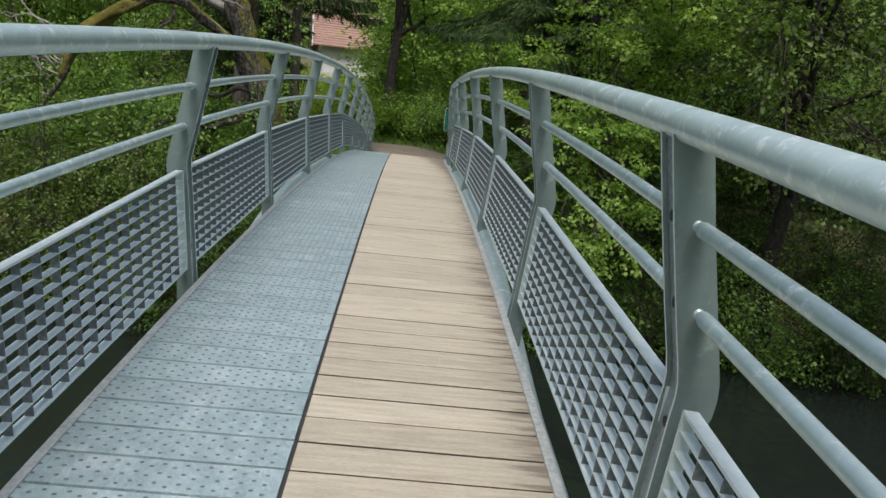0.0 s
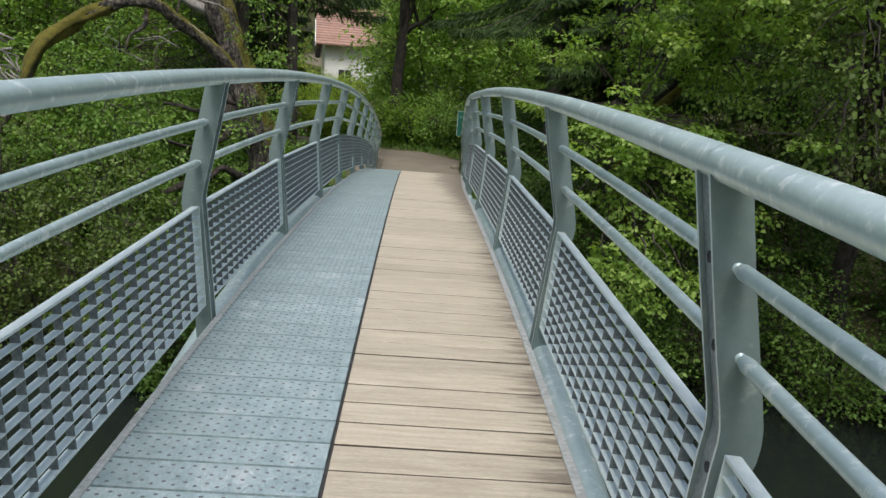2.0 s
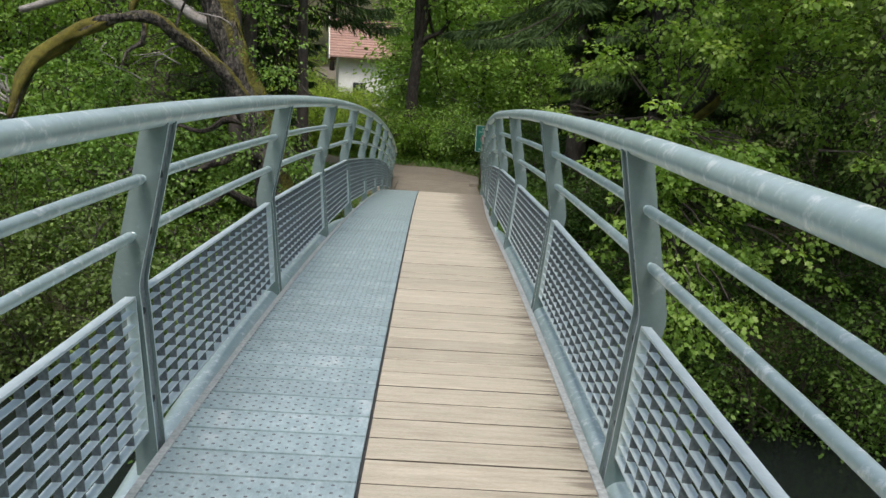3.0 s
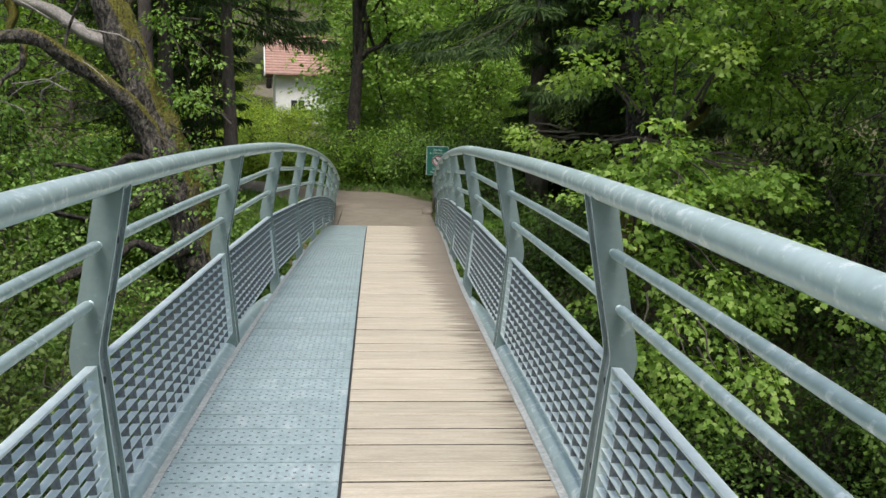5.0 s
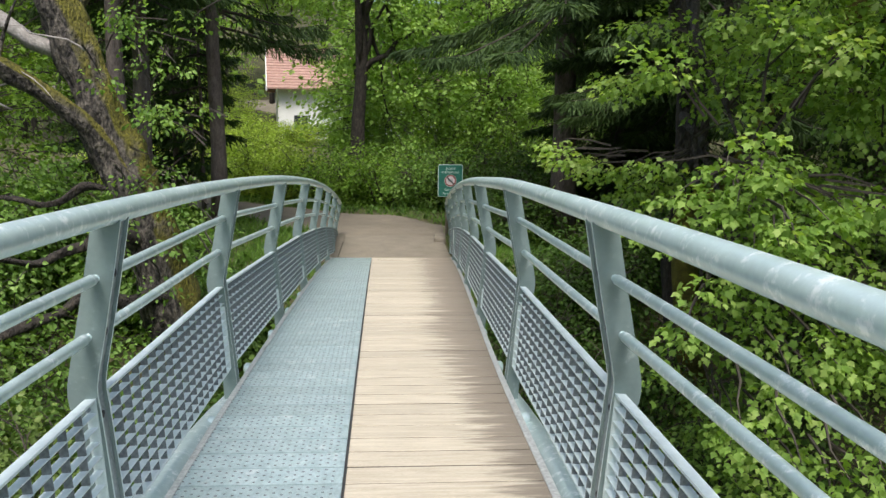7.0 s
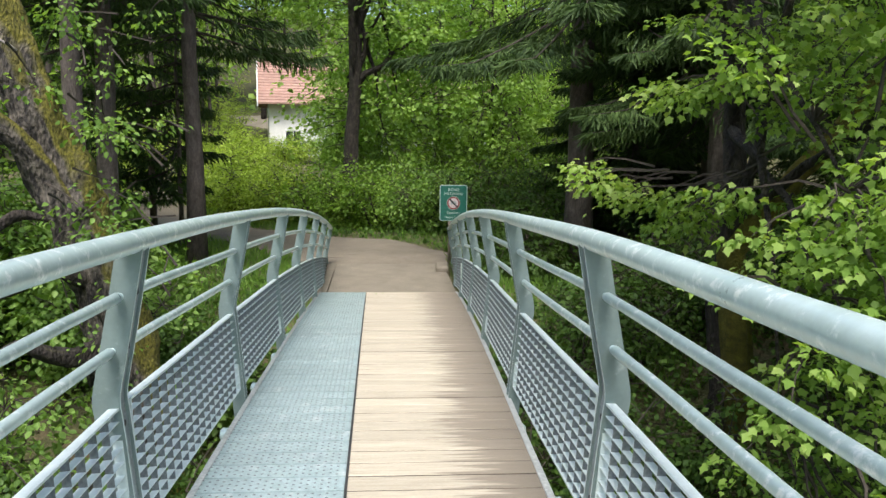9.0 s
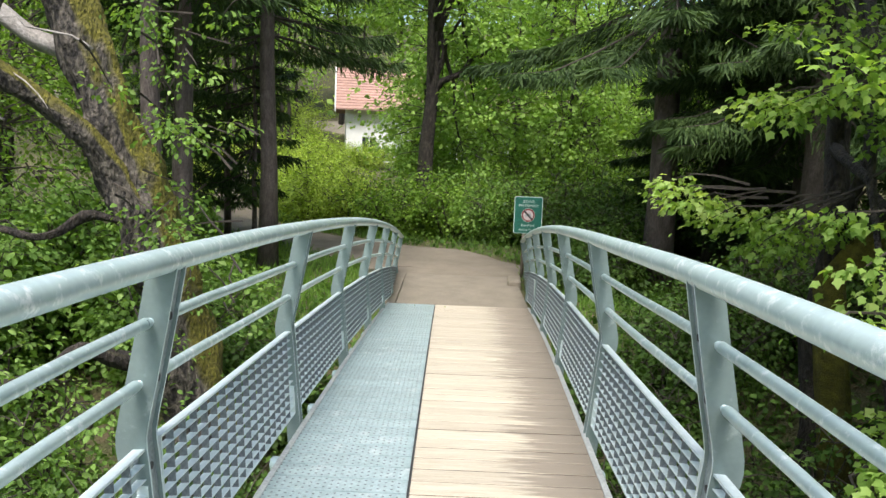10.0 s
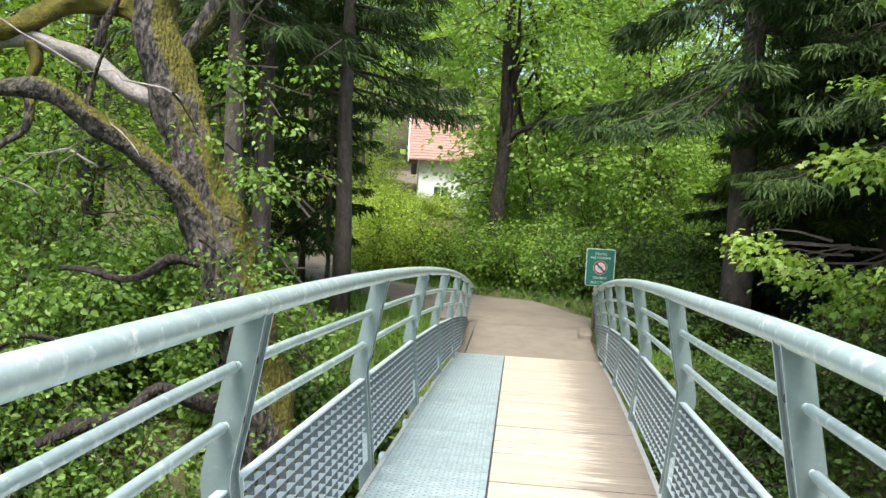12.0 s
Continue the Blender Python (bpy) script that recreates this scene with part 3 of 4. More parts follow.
# ---- railings ----
def post_mesh(side, web):
    """Two cranked flat plates with a recessed filler between them; x is outward from the lower rail's line."""
    inner = [(-0.106, 1.015), (-0.077, 0.85), (-0.045, 0.68), (-0.0235, 0.575), (-0.0175, 0.535), (-0.018, 0.505), (-0.024, 0.46), (-0.083, -0.14)]
    outer = [(-0.01, -0.14), (0.026, 0.38), (0.045, 0.425), (0.061, 0.47), (0.066, 0.505), (0.065, 0.54), (0.052, 0.61), (0.037, 0.68), (0.003, 0.85), (-0.027, 1.015)]
    bm = bmesh.new()

    def plate(ring, y0, y1):
        a = [bm.verts.new((side * x, y0, z)) for x, z in ring]
        b = [bm.verts.new((side * x, y1, z)) for x, z in ring]
        n = len(ring)
        bm.faces.new(a)
        bm.faces.new(b[::-1])
        for i in range(n):
            bm.faces.new((a[i], b[i], b[(i + 1) % n], a[(i + 1) % n])).material_index = 1
    if web:
        plate([(x + 0.011, z) for x, z in inner] + [(x - 0.011, z) for x, z in outer], -0.0165, 0.0485)
        me = bm_mesh("post", bm, M_POST)
        me.materials.append(M_GALV_DARK)
        return me
    plate(inner + outer, -0.004, 0.004)
    bmesh.ops.bevel(bm, geom=[e for e in bm.edges if len(e.link_faces) == 2 and e.calc_face_angle(0) > 1.2], offset=0.0012, segments=1, affect="EDGES", material=1)
    me = bm_mesh("plate", bm, M_POST)
    # Paler edges: cut zinc, plus the light they catch put into the colour.
    me.materials.append(M_SLAT)
    return me


def slot_mesh(side):
    """A dark drilled slot in the recess between the two plates."""
    v, f = tube([(side * -0.004, 0, 0), (0, 0, 0)], [0.0115, 0.0115], 10)
    return mesh_of("slot", v, f, M_HOLE)


def bolt_mesh():
    v, f = tube([(0, -0.03, 0), (0, 0.062, 0)], [0.011, 0.011], 6)
    return mesh_of("bolt", v, f, M_GALV_DARK)


SLAT_LEN, PANEL_H, ROWS_N, COLS_N, DEPTH = 1.9, 0.43, 10, 17, 0.026
bm = bmesh.new()
for x0, x1, z0, z1 in ((0, SLAT_LEN, 0, 0.006), (0, SLAT_LEN, PANEL_H - 0.007, PANEL_H), (0, 0.006, 0.006, PANEL_H - 0.007), (SLAT_LEN - 0.006, SLAT_LEN, 0.006, PANEL_H - 0.007)):
    box(bm, x0, x1, -DEPTH / 2 - 0.003, DEPTH / 2 + 0.003, z0, z1)
FRAME_ME = bm_mesh("panel", bm, M_SLAT)
bm = bmesh.new()
box(bm, 0.006, SLAT_LEN - 0.006, -DEPTH / 2, DEPTH / 2, -0.0015, 0.0015)
SLAT_ME = bm_mesh("slat", bm, M_SLAT)
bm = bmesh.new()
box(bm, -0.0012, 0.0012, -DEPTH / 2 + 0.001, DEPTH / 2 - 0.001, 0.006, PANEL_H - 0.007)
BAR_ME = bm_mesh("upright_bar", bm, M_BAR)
BOLT_ME = bolt_mesh()
POSTS = [POST0 + STEP * i - (0.155 if i > 4 else 0.0) for i in range(-3, 12)]


def line_point(side, y, inward, h):
    camber = (0.02 if h < 1 else 0.01 if side > 0 else 0.0) * math.exp(-((y - 10.5) / 0.9) ** 2)
    return Vector((rail_x(side, y) - side * inward, y, deck_z(y) + h + camber))


def railing(side):
    origin = Vector((rail_x(side, POSTS[0]), POSTS[0], deck_z(POSTS[0])))
    t = thing("bridge_railing", origin, "galvanised steel bridge railing with round handrail and grating panels", "railing", "railings of the footbridge")

    def local(p):
        return Vector(p) - origin
    pm, plate_me, slot_me = post_mesh(side, True), post_mesh(side, False), slot_mesh(side)
    for i, y in enumerate(POSTS):
        p = under("post", pm, t, Matrix.Translation(local(line_point(side, y, 0, 0))))
        for dy in (-0.021, 0.053):
            under("plate", plate_me, p, Matrix.Translation((0, dy, 0)))
        for h, x in ((0.47, 0.012), (0.1, -0.03)):
            under("bolt", BOLT_ME, p, Matrix.Translation((side * x, 0, h)))
        for h, x in ((0.86, -0.0675), (0.69, -0.0345), (0.44, -0.0135), (0.16, -0.041)):
            under("slot", slot_me, p, Matrix.Translation((side * x, 0.016, h)), "dark drilled slot")
        if i + 1 == len(POSTS):
            break
        y1 = POSTS[i + 1]
        for inward, h, name in ((0.03, 0.85, "upper_rail"), (0.0, 0.68, "lower_rail")):
            a, b = line_point(side, y - 0.03, inward, h), line_point(side, y1 - 0.034, inward, h)
            pts = [a + (b - a) * k for k in (0, 0.004, 0.012, 0.25, 0.5, 0.75, 0.988, 0.996, 1)]
            for k in range(3, 6):
                yy = pts[k].y
                pts[k] = line_point(side, yy, inward, h)
            v, f = tube([local(q) for q in pts], [0.008, 0.0135, 0.0165, 0.0165, 0.0165, 0.0165, 0.0165, 0.0135, 0.008], 12)
            under(name, mesh_of(name, v, f, M_GALV, True), t)
        lo0, lo1 = line_point(side, y + 0.066, 0.03, 0.07), line_point(side, y1 - 0.03, 0.03, 0.07)
        xa = (lo1 - lo0).normalized()
        za = Vector((side * 0.033, 0, 0.43)).normalized()
        ya = za.cross(xa).normalized()
        za = xa.cross(ya)
        m = Matrix.Translation(local(lo0)) @ Matrix((xa, ya, za)).transposed().to_4x4() @ Matrix.Diagonal(((lo1 - lo0).length / SLAT_LEN, 1, 1, 1))
        pan = under("panel", FRAME_ME, t, m)
        for r in range(1, ROWS_N):
            under("slat", SLAT_ME, pan, Matrix.Translation((0, 0, PANEL_H * r / ROWS_N)))
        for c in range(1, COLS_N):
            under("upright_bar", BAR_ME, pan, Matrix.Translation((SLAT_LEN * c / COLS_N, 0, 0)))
    cuts = [POSTS[0] - 0.25] + [POSTS[i] for i in range(2, len(POSTS) - 1, 2)] + [POSTS[-1] + 0.12]
    for a, b in zip(cuts, cuts[1:]):
        n = max(6, int((b - a) / 0.2))
        pts = [local(line_point(side, a + 0.001 + (b - a - 0.002) * k / n, 0.075, 1.035)) for k in range(n + 1)]
        v, f = tube(pts, [0.034] * (n + 1), 24, caps=False)
        under("handrail", mesh_of("handrail", v, f, M_GALV, True), t)
    return t


railing(-1)
railing(1)

# ---- deck ----
deck = thing("footbridge_deck", (0, DECK_START, 0), "arched footbridge deck half steel treads, half wooden planks", "bridge deck")


def strip(name, left, right, z0, z1, material, y0=DECK_START, y1=DECK_END, step=0.5, label=""):
    bm = bmesh.new()
    prev, n = None, int((y1 - y0) / step)
    for i in range(n + 1):
        y = y0 + (y1 - y0) * i / n
        d = deck_z(y)
        vs = [bm.verts.new((x, y - DECK_START, d + z)) for x, z in ((left(y), z0), (right(y), z0), (right(y), z1), (left(y), z1))]
        if prev:
            for k in range(4):
                bm.faces.new((prev[k], prev[(k + 1) % 4], vs[(k + 1) % 4], vs[k]))
        else:
            bm.faces.new(vs)
        prev = vs
    bm.faces.new(prev[::-1])
    return part(name, bm, material, deck, label)


strip("edge_angle", lambda y: deck_left(y) - 0.026, deck_left, -0.07, 0.006, M_EDGE, label="pale steel edge angle")
strip("edge_angle", lambda y: deck_right(y) + 0.016, lambda y: deck_right(y) + 0.045, -0.07, 0.006, M_EDGE, label="pale steel edge angle")
# Near-black strip in the seam; its colour stands for the gap's shade.
strip("divider", lambda y: seam_x(y) - 0.006, lambda y: seam_x(y) + 0.006, -0.05, -0.012, M_HOLE, label="dark gap strip")
# Unseen strip added under the planks to close the view down their gaps.
strip("centre_beam", lambda y: 0.1, lambda y: 0.42, -0.2, -0.06, M_BAR)
for off in (-0.4, -0.18, 0.4, 0.6):
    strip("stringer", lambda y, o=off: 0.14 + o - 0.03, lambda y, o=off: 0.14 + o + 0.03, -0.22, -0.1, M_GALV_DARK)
for side in (-1, 1):
    n = 60
    pts = [(rail_x(side, y) - side * 0.01, y - DECK_START, deck_z(y) - 0.05 - min(0.24, (0.022 if side > 0 else 0.035) * max(0.0, abs(y - (7.0 if side > 0 else 7.6)) - 1.35) ** 2)) for y in (DECK_START + (DECK_END - DECK_START) * i / n for i in range(n + 1))]
    v, f = tube(pts, [0.062] * (n + 1), 20)
    under("girder", mesh_of("girder", v, f, M_GALV, True), deck, label="round galvanised arch tube")
y = POST0 - 3 * STEP
while y < DECK_END:
    for side in (-1, 1) if y > 9.0 else ():
        x = rail_x(side, y) - side * 0.075
        v, f = tube([(x - side * 0.1, 0, -0.075), (x + side * 0.02, 0, -0.05), (x + side * 0.05, 0, -0.046), (x + side * 0.058, 0, -0.046)], [0.036, 0.036, 0.034, 0.02], 14)
        under("bracket", mesh_of("bracket", v, f, M_GALV, True), deck, Matrix.Translation((0, y - DECK_START + 0.35, deck_z(y + 0.35))))
    bm = bmesh.new()
    box(bm, rail_x(-1, y) + 0.02, rail_x(1, y) - 0.02, -0.04, 0.04, -0.28, -0.2, 0.005)
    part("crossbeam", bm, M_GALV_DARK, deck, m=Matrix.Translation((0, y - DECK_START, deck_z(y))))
    y += STEP / 2

# ---- house behind the trees ----
HX0, HX1, HY0, HY1 = -6.0, 6.5, 55.0, 63.0
house = thing("house", (HX0 * (1 - math.cos(radians(8.2))), HY0 - HX0 * math.sin(radians(8.2)), 0), "white plastered house with a red tiled roof", "house")
house.rotation_euler.z = radians(8.2)
bm = bmesh.new()
box(bm, HX0, HX1, 0, HY1 - HY0, -1.5, 3.25)
part("wall", bm, M_PLASTER, house, "white plaster wall")
courses, depth, rise = 15, 4.6, 2.55
for sgn in (1, -1):
    for i in range(courses):
        bm = bmesh.new()
        a, b = i / courses, (i + 1) / courses + 0.02
        y0, y1 = -0.6 + depth * a, -0.6 + depth * b
        z0, z1 = 3.1 + rise * a, 3.1 + rise * b
        if sgn < 0:
            y0, y1 = HY1 - HY0 - y0, HY1 - HY0 - y1
        vs = [bm.verts.new(p) for p in ((HX0 - 0.6, y0, z0 + 0.09), (HX1 + 0.6, y0, z0 + 0.09), (HX1 + 0.6, y1, z1 + 0.03), (HX0 - 0.6, y1, z1 + 0.03), (HX0 - 0.6, y0, z0), (HX1 + 0.6, y0, z0), (HX1 + 0.6, y1, z1 - 0.06), (HX0 - 0.6, y1, z1 - 0.06))]
        for q in ((0, 1, 2, 3), (7, 6, 5, 4), (0, 4, 5, 1), (1, 5, 6, 2), (2, 6, 7, 3), (3, 7, 4, 0)):
            bm.faces.new([vs[k] for k in q])
        part("tile_course", bm, M_TILE, house, "faded red clay roof tiles")
for x in (HX0 - 0.66, HX1 + 0.6):
    bm = bmesh.new()
    for ya, yb in ((-0.62, 4.05), (HY1 - HY0 + 0.62, HY1 - HY0 - 4.05)):
        vs = [bm.verts.new(p) for p in ((x, ya, 2.98), (x + 0.06, ya, 2.98), (x + 0.06, ya, 3.26), (x, ya, 3.26), (x, yb, 5.53), (x + 0.06, yb, 5.53), (x + 0.06, yb, 5.81), (x, yb, 5.81))]
        for q in ((0, 1, 2, 3), (7, 6, 5, 4), (0, 4, 5, 1), (1, 5, 6, 2), (2, 6, 7, 3), (3, 7, 4, 0)):
            bm.faces.new([vs[k] for k in q])
    part("verge_board", bm, M_TRIM, house, "white verge board")
for x in (-4.7, -1.6, 1.2, 3.8):
    bm = bmesh.new()
    box(bm, x - 0.45, x + 0.45, -0.04, 0.05, 0.5, 1.7)
    win = part("window", bm, M_TRIM, house, "white framed window")
    for dx in (-0.21, 0.21):
        bm = bmesh.new()
        box(bm, x + dx - 0.18, x + dx + 0.18, -0.05, -0.035, 0.58, 1.62)
        part("pane", bm, M_GLASS, win)

# ---- sign ----
SX, SY = 1.495, 22.65
sign = thing("sign_post", (SX, SY, land(SX, SY)), "green enamel notice board on a thin pale post", "sign")
TOP = 0.765 - land(SX, SY)
v, f = tube([(-0.06, 0.03, -0.3), (-0.06, 0.03, TOP - 0.03)], [0.03, 0.03], 12)
under("post", mesh_of("post", v, f, M_CONC, True), sign, label="pale weathered post")


def rounded(bm, x0, x1, z0, z1, y, r):
    ring = []
    for cx, cz, a0 in ((x1 - r, z1 - r, 0), (x0 + r, z1 - r, 90), (x0 + r, z0 + r, 180), (x1 - r, z0 + r, 270)):
        for k in range(5):
            a = radians(a0 + 22.5 * k)
            ring.append(bm.verts.new((cx + r * math.cos(a), y, cz + r * math.sin(a))))
    return bm.faces.new(ring)


def slab_part(name, x0, x1, z0, z1, y, thick, r, material, parent, label=""):
    bm = bmesh.new()
    face = rounded(bm, x0, x1, z0, z1, y, r)
    ex = bmesh.ops.extrude_face_region(bm, geom=[face])
    bmesh.ops.translate(bm, verts=[g for g in ex["geom"] if isinstance(g, bmesh.types.BMVert)], vec=(0, thick, 0))
    return part(name, bm, material, parent, label)


board = slab_part("board", -0.245, 0.245, TOP - 0.64, TOP, 0, 0.012, 0.03, M_WHITE, sign, "white edged sign board")
slab_part("face", -0.234, 0.234, TOP - 0.629, TOP - 0.011, -0.004, 0.003, 0.022, M_SIGN, board, "green enamel face")


def disc(name, r0, r1, y, material):
    bm = bmesh.new()
    n = 32
    a = [bm.verts.new((r1 * math.cos(6.2832 * k / n), y, TOP - 0.32 + r1 * math.sin(6.2832 * k / n))) for k in range(n)]
    if r0:
        b = [bm.verts.new((r0 * math.cos(6.2832 * k / n), y, TOP - 0.32 + r0 * math.sin(6.2832 * k / n))) for k in range(n)]
        for k in range(n):
            bm.faces.new((a[k], a[(k + 1) % n], b[(k + 1) % n], b[k]))
    else:
        bm.faces.new(a)
    part(name, bm, material, board)


disc("disc", 0, 0.115, -0.006, M_PINK)
disc("red_ring", 0.087, 0.115, -0.008, M_RED)
disc("white_ring", 0.115, 0.119, -0.007, M_WHITE)
bm = bmesh.new()
box(bm, -0.1, 0.1, -0.011, -0.009, -0.015, 0.015)
part("slash", bm, M_HOLE, board, m=Matrix.Translation((0, 0, TOP - 0.32)) @ pose(0, 0, 0, 0, 45, 0))
bm = bmesh.new()
box(bm, -0.06, 0.04, -0.0075, -0.0065, -0.03, 0.025)
part("pictogram", bm, M_GALV_DARK, board, m=Matrix.Translation((0.01, 0, TOP - 0.315)))


def lettering(text, size, z, gap=1.0):
    cu = bpy.data.curves.new("lettering", "FONT")
    cu.body, cu.size, cu.align_x, cu.space_character = text, size, "CENTER", gap
    tmp = bpy.data.objects.new("lettering", cu)
    scene.collection.objects.link(tmp)
    bpy.context.view_layer.update()
    me = bpy.data.meshes.new_from_object(tmp.evaluated_get(bpy.context.evaluated_depsgraph_get()))
    bpy.data.objects.remove(tmp)
    me.materials.clear()
    me.materials.append(M_WHITE)
    under("lettering", me, board, pose(0, -0.0062, z, 90, 0, 0), "white lettering")


lettering("ZONE", 0.066, TOP - 0.105, 1.25)
lettering("PIETONNE", 0.06, TOP - 0.175, 1.25)
lettering("Cavaliers", 0.064, TOP - 0.515)
lettering("Pied à Terre", 0.06, TOP - 0.595)

bm = bmesh.new()
box(bm, -0.11, 0.11, -0.28, 0.28, -0.2, 0.09, 0.025)
tagged(new("kerb_stone", bm_mesh("kerb_stone", bm, M_CONC)), "pale concrete kerb stone beside the railing end", "kerb stone").matrix_basis = pose(1.24, 21.8, land(1.24, 21.8) + 0.04, 0, 0, -3)
bm = bmesh.new()
box(bm, -0.006, 0.0, -0.05, 0.05, 0, 0.19)
tagged(new("railing_plate", bm_mesh("railing_plate", bm, M_WHITE)), "small white plate fixed on the railing grating", "plate").matrix_basis = Matrix.Translation((rail_x(1, 17.9) - 0.07, 17.9, deck_z(17.9) + 0.27))

# ---- old mossy tree ----
TB = (-2.2, 16.2, -2.0)
old = thing("mossy_tree", TB, "old leaning maple with fissured bark and thick moss", "tree")


def rel(pts):
    return [Vector(p) - Vector(TB) for p in pts]


def limb(name, pts, radii, material, label="", sides=14, wob=0.3, smooth_steps=3):
    p = [Vector(q) for q in pts]
    fine, rad = [], []
    for i in range(len(p) - 1):
        a, b, c, d = p[max(i - 1, 0)], p[i], p[i + 1], p[min(i + 2, len(p) - 1)]
        for k in range(smooth_steps):
            t = k / smooth_steps
            fine.append(0.5 * ((2 * b) + (c - a) * t + (2 * a - 5 * b + 4 * c - d) * t * t + (3 * b - a - 3 * c + d) * t ** 3))
            rad.append(radii[i] * (1 - t) + radii[i + 1] * t)
    fine.append(p[-1])
    rad.append(radii[-1])
    v, f = tube(rel(fine), rad, sides, wob)
    return under(name, mesh_of(name, v, f, material, True), old, label=label)


limb("trunk", [(-2.15, 16.2, -2.1), (-2.35, 16.2, -0.6), (-2.6, 16.2, 0.45), (-2.8, 16.2, 1.05), (-3.08, 16.25, 1.75), (-3.35, 16.3, 2.45), (-3.6, 16.35, 3.2), (-3.75, 16.4, 4.6), (-4.1, 16.6, 6.5)], [0.46, 0.33, 0.3, 0.285, 0.265, 0.25, 0.235, 0.19, 0.12], M_BARK, "leaning mossy trunk", 30, 0.4, 12)
low_limb = limb("limb", [(-2.55, 16.15, 0.45), (-2.72, 16.1, 0.86), (-2.95, 16.05, 1.27), (-3.17, 15.95, 1.6), (-3.57, 15.8, 1.93), (-3.92, 15.6, 2.2), (-4.21, 15.45, 2.38), (-4.62, 15.3, 2.36), (-5.05, 15.2, 2.19), (-5.78, 15.0, 1.66), (-6.13, 14.85, 0.76), (-6.54, 14.8, 0.09)], [0.17, 0.16, 0.145, 0.12, 0.105, 0.095, 0.085, 0.08, 0.075, 0.07, 0.05, 0.03], M_BARK, "arching mossy limb", 18, 0.4, 9)
limb("moss_sleeve", [(-4.75, 15.27, 2.32), (-5.05, 15.2, 2.2), (-5.4, 15.1, 1.98), (-5.78, 15.0, 1.67), (-5.98, 14.92, 1.3), (-6.13, 14.85, 0.78)], [0.06, 0.1, 0.115, 0.12, 0.09, 0.055], M_MOSS, "thick yellow-green moss", 16, 0.6, 5)
bare = limb("limb", [(-3.3, 16.3, 2.15), (-3.45, 16.3, 2.36), (-3.81, 16.25, 2.5), (-4.17, 16.2, 2.77), (-4.51, 16.15, 2.89), (-4.8, 16.1, 2.95), (-5.4, 16.0, 2.8), (-6.4, 15.8, 2.4)], [0.13, 0.11, 0.085, 0.08, 0.07, 0.075, 0.07, 0.05], M_BARE, "bare grey limb", 14, 0.3, 8)
limb("limb", [(-3.55, 16.35, 3.1), (-3.94, 16.3, 3.34), (-4.4, 16.2, 3.3), (-4.69, 16.1, 3.12), (-4.95, 16.0, 3.0), (-5.8, 15.6, 2.9)], [0.13, 0.11, 0.1, 0.1, 0.09, 0.06], M_MOSS, "limb wrapped in yellow-green moss", 14, 0.5, 4)
limb("limb", [(-3.7, 16.4, 4.0), (-4.6, 15.6, 4.6), (-5.8, 14.9, 4.9), (-7.0, 14.4, 4.8)], [0.11, 0.09, 0.07, 0.04], M_BARK, "", 12, 0.35, 4)
limb("limb", [(-3.4, 16.35, 2.8), (-3.1, 16.6, 3.4), (-2.9, 16.9, 4.4), (-2.7, 17.0, 5.6)], [0.1, 0.08, 0.07, 0.05], M_BARK, "", 12, 0.35, 4)
for j, (a, b, r) in enumerate((((-4.75, 16.1, 2.93), (-4.72, 16.1, 2.35), 0.075), ((-3.9, 15.6, 2.2), (-3.6, 15.5, 2.9), 0.03), ((-4.3, 15.4, 2.3), (-4.6, 15.2, 1.6), 0.045), ((-4.1, 16.2, 2.9), (-3.8, 16.1, 3.6), 0.05))):
    limb("branch", bend(a, b, 3, 0.0, 0.06, random.Random(j)), [r, r * 0.85, r * 0.6, r * 0.3], M_MOSS if j == 0 else M_BARK, "", 9, 0.4)
for pts, r in (([(-2.3, 16.1, 0.15), (-2.9, 15.8, 0.35), (-3.5, 15.4, 0.1), (-4.1, 15.0, 0.15), (-4.7, 14.7, -0.2)], 0.075), ([(-2.25, 16.0, -0.5), (-2.8, 15.5, -0.25), (-3.4, 15.0, -0.4), (-4.0, 14.6, -0.75)], 0.08), ([(-2.4, 16.2, 0.6), (-3.0, 16.0, 0.85), (-3.6, 15.7, 0.7), (-4.3, 15.4, 0.85)], 0.05)):
    rk = random.Random(len(pts) + int(r * 1000))
    pts = [Vector(a).lerp(Vector(b), k / 3) + Vector((0, 0, rk.uniform(-0.09, 0.09))) for a, b in zip(pts, pts[1:]) for k in range(3)]
    limb("limb", pts, [r * (1 - 0.07 * i) * rk.uniform(0.75, 1.3) for i in range(len(pts))], M_DARK_BARK, "low limb wrapped in dark moss", 12, 0.8, 3)
for j in range(9):
    r9 = random.Random(40 + j)
    a = Vector((-3.0 - 2.4 * r9.random(), 15.9, 1.4 + 1.4 * r9.random()))
    b = a + Vector((r9.uniform(-1.2, 1.0), r9.uniform(-0.6, 0.2), r9.uniform(-0.6, 0.6)))
    limb("dead_twig", bend(a, b, 4, 0.08, 0.1, r9), [0.014, 0.011, 0.009, 0.006, 0.003], M_BARE, "bare dead twig", 5, 0.0, 2)
for j in range(16):
    r9 = random.Random(70 + j)
    a = Vector((-6.1 - 0.3 * r9.random(), 14.85, 0.3 + 1.4 * r9.random()))
    b = a + Vector((r9.uniform(-1.5, -0.2), r9.uniform(-0.5, 0.3), r9.uniform(-0.6, 1.1)))
    limb("dead_twig", bend(a, b, 5, 0.1, 0.12, r9), [0.02, 0.016, 0.012, 0.009, 0.006, 0.003], M_BARE, "bare dead twig", 5, 0.0, 2)
rr = random.Random(12)
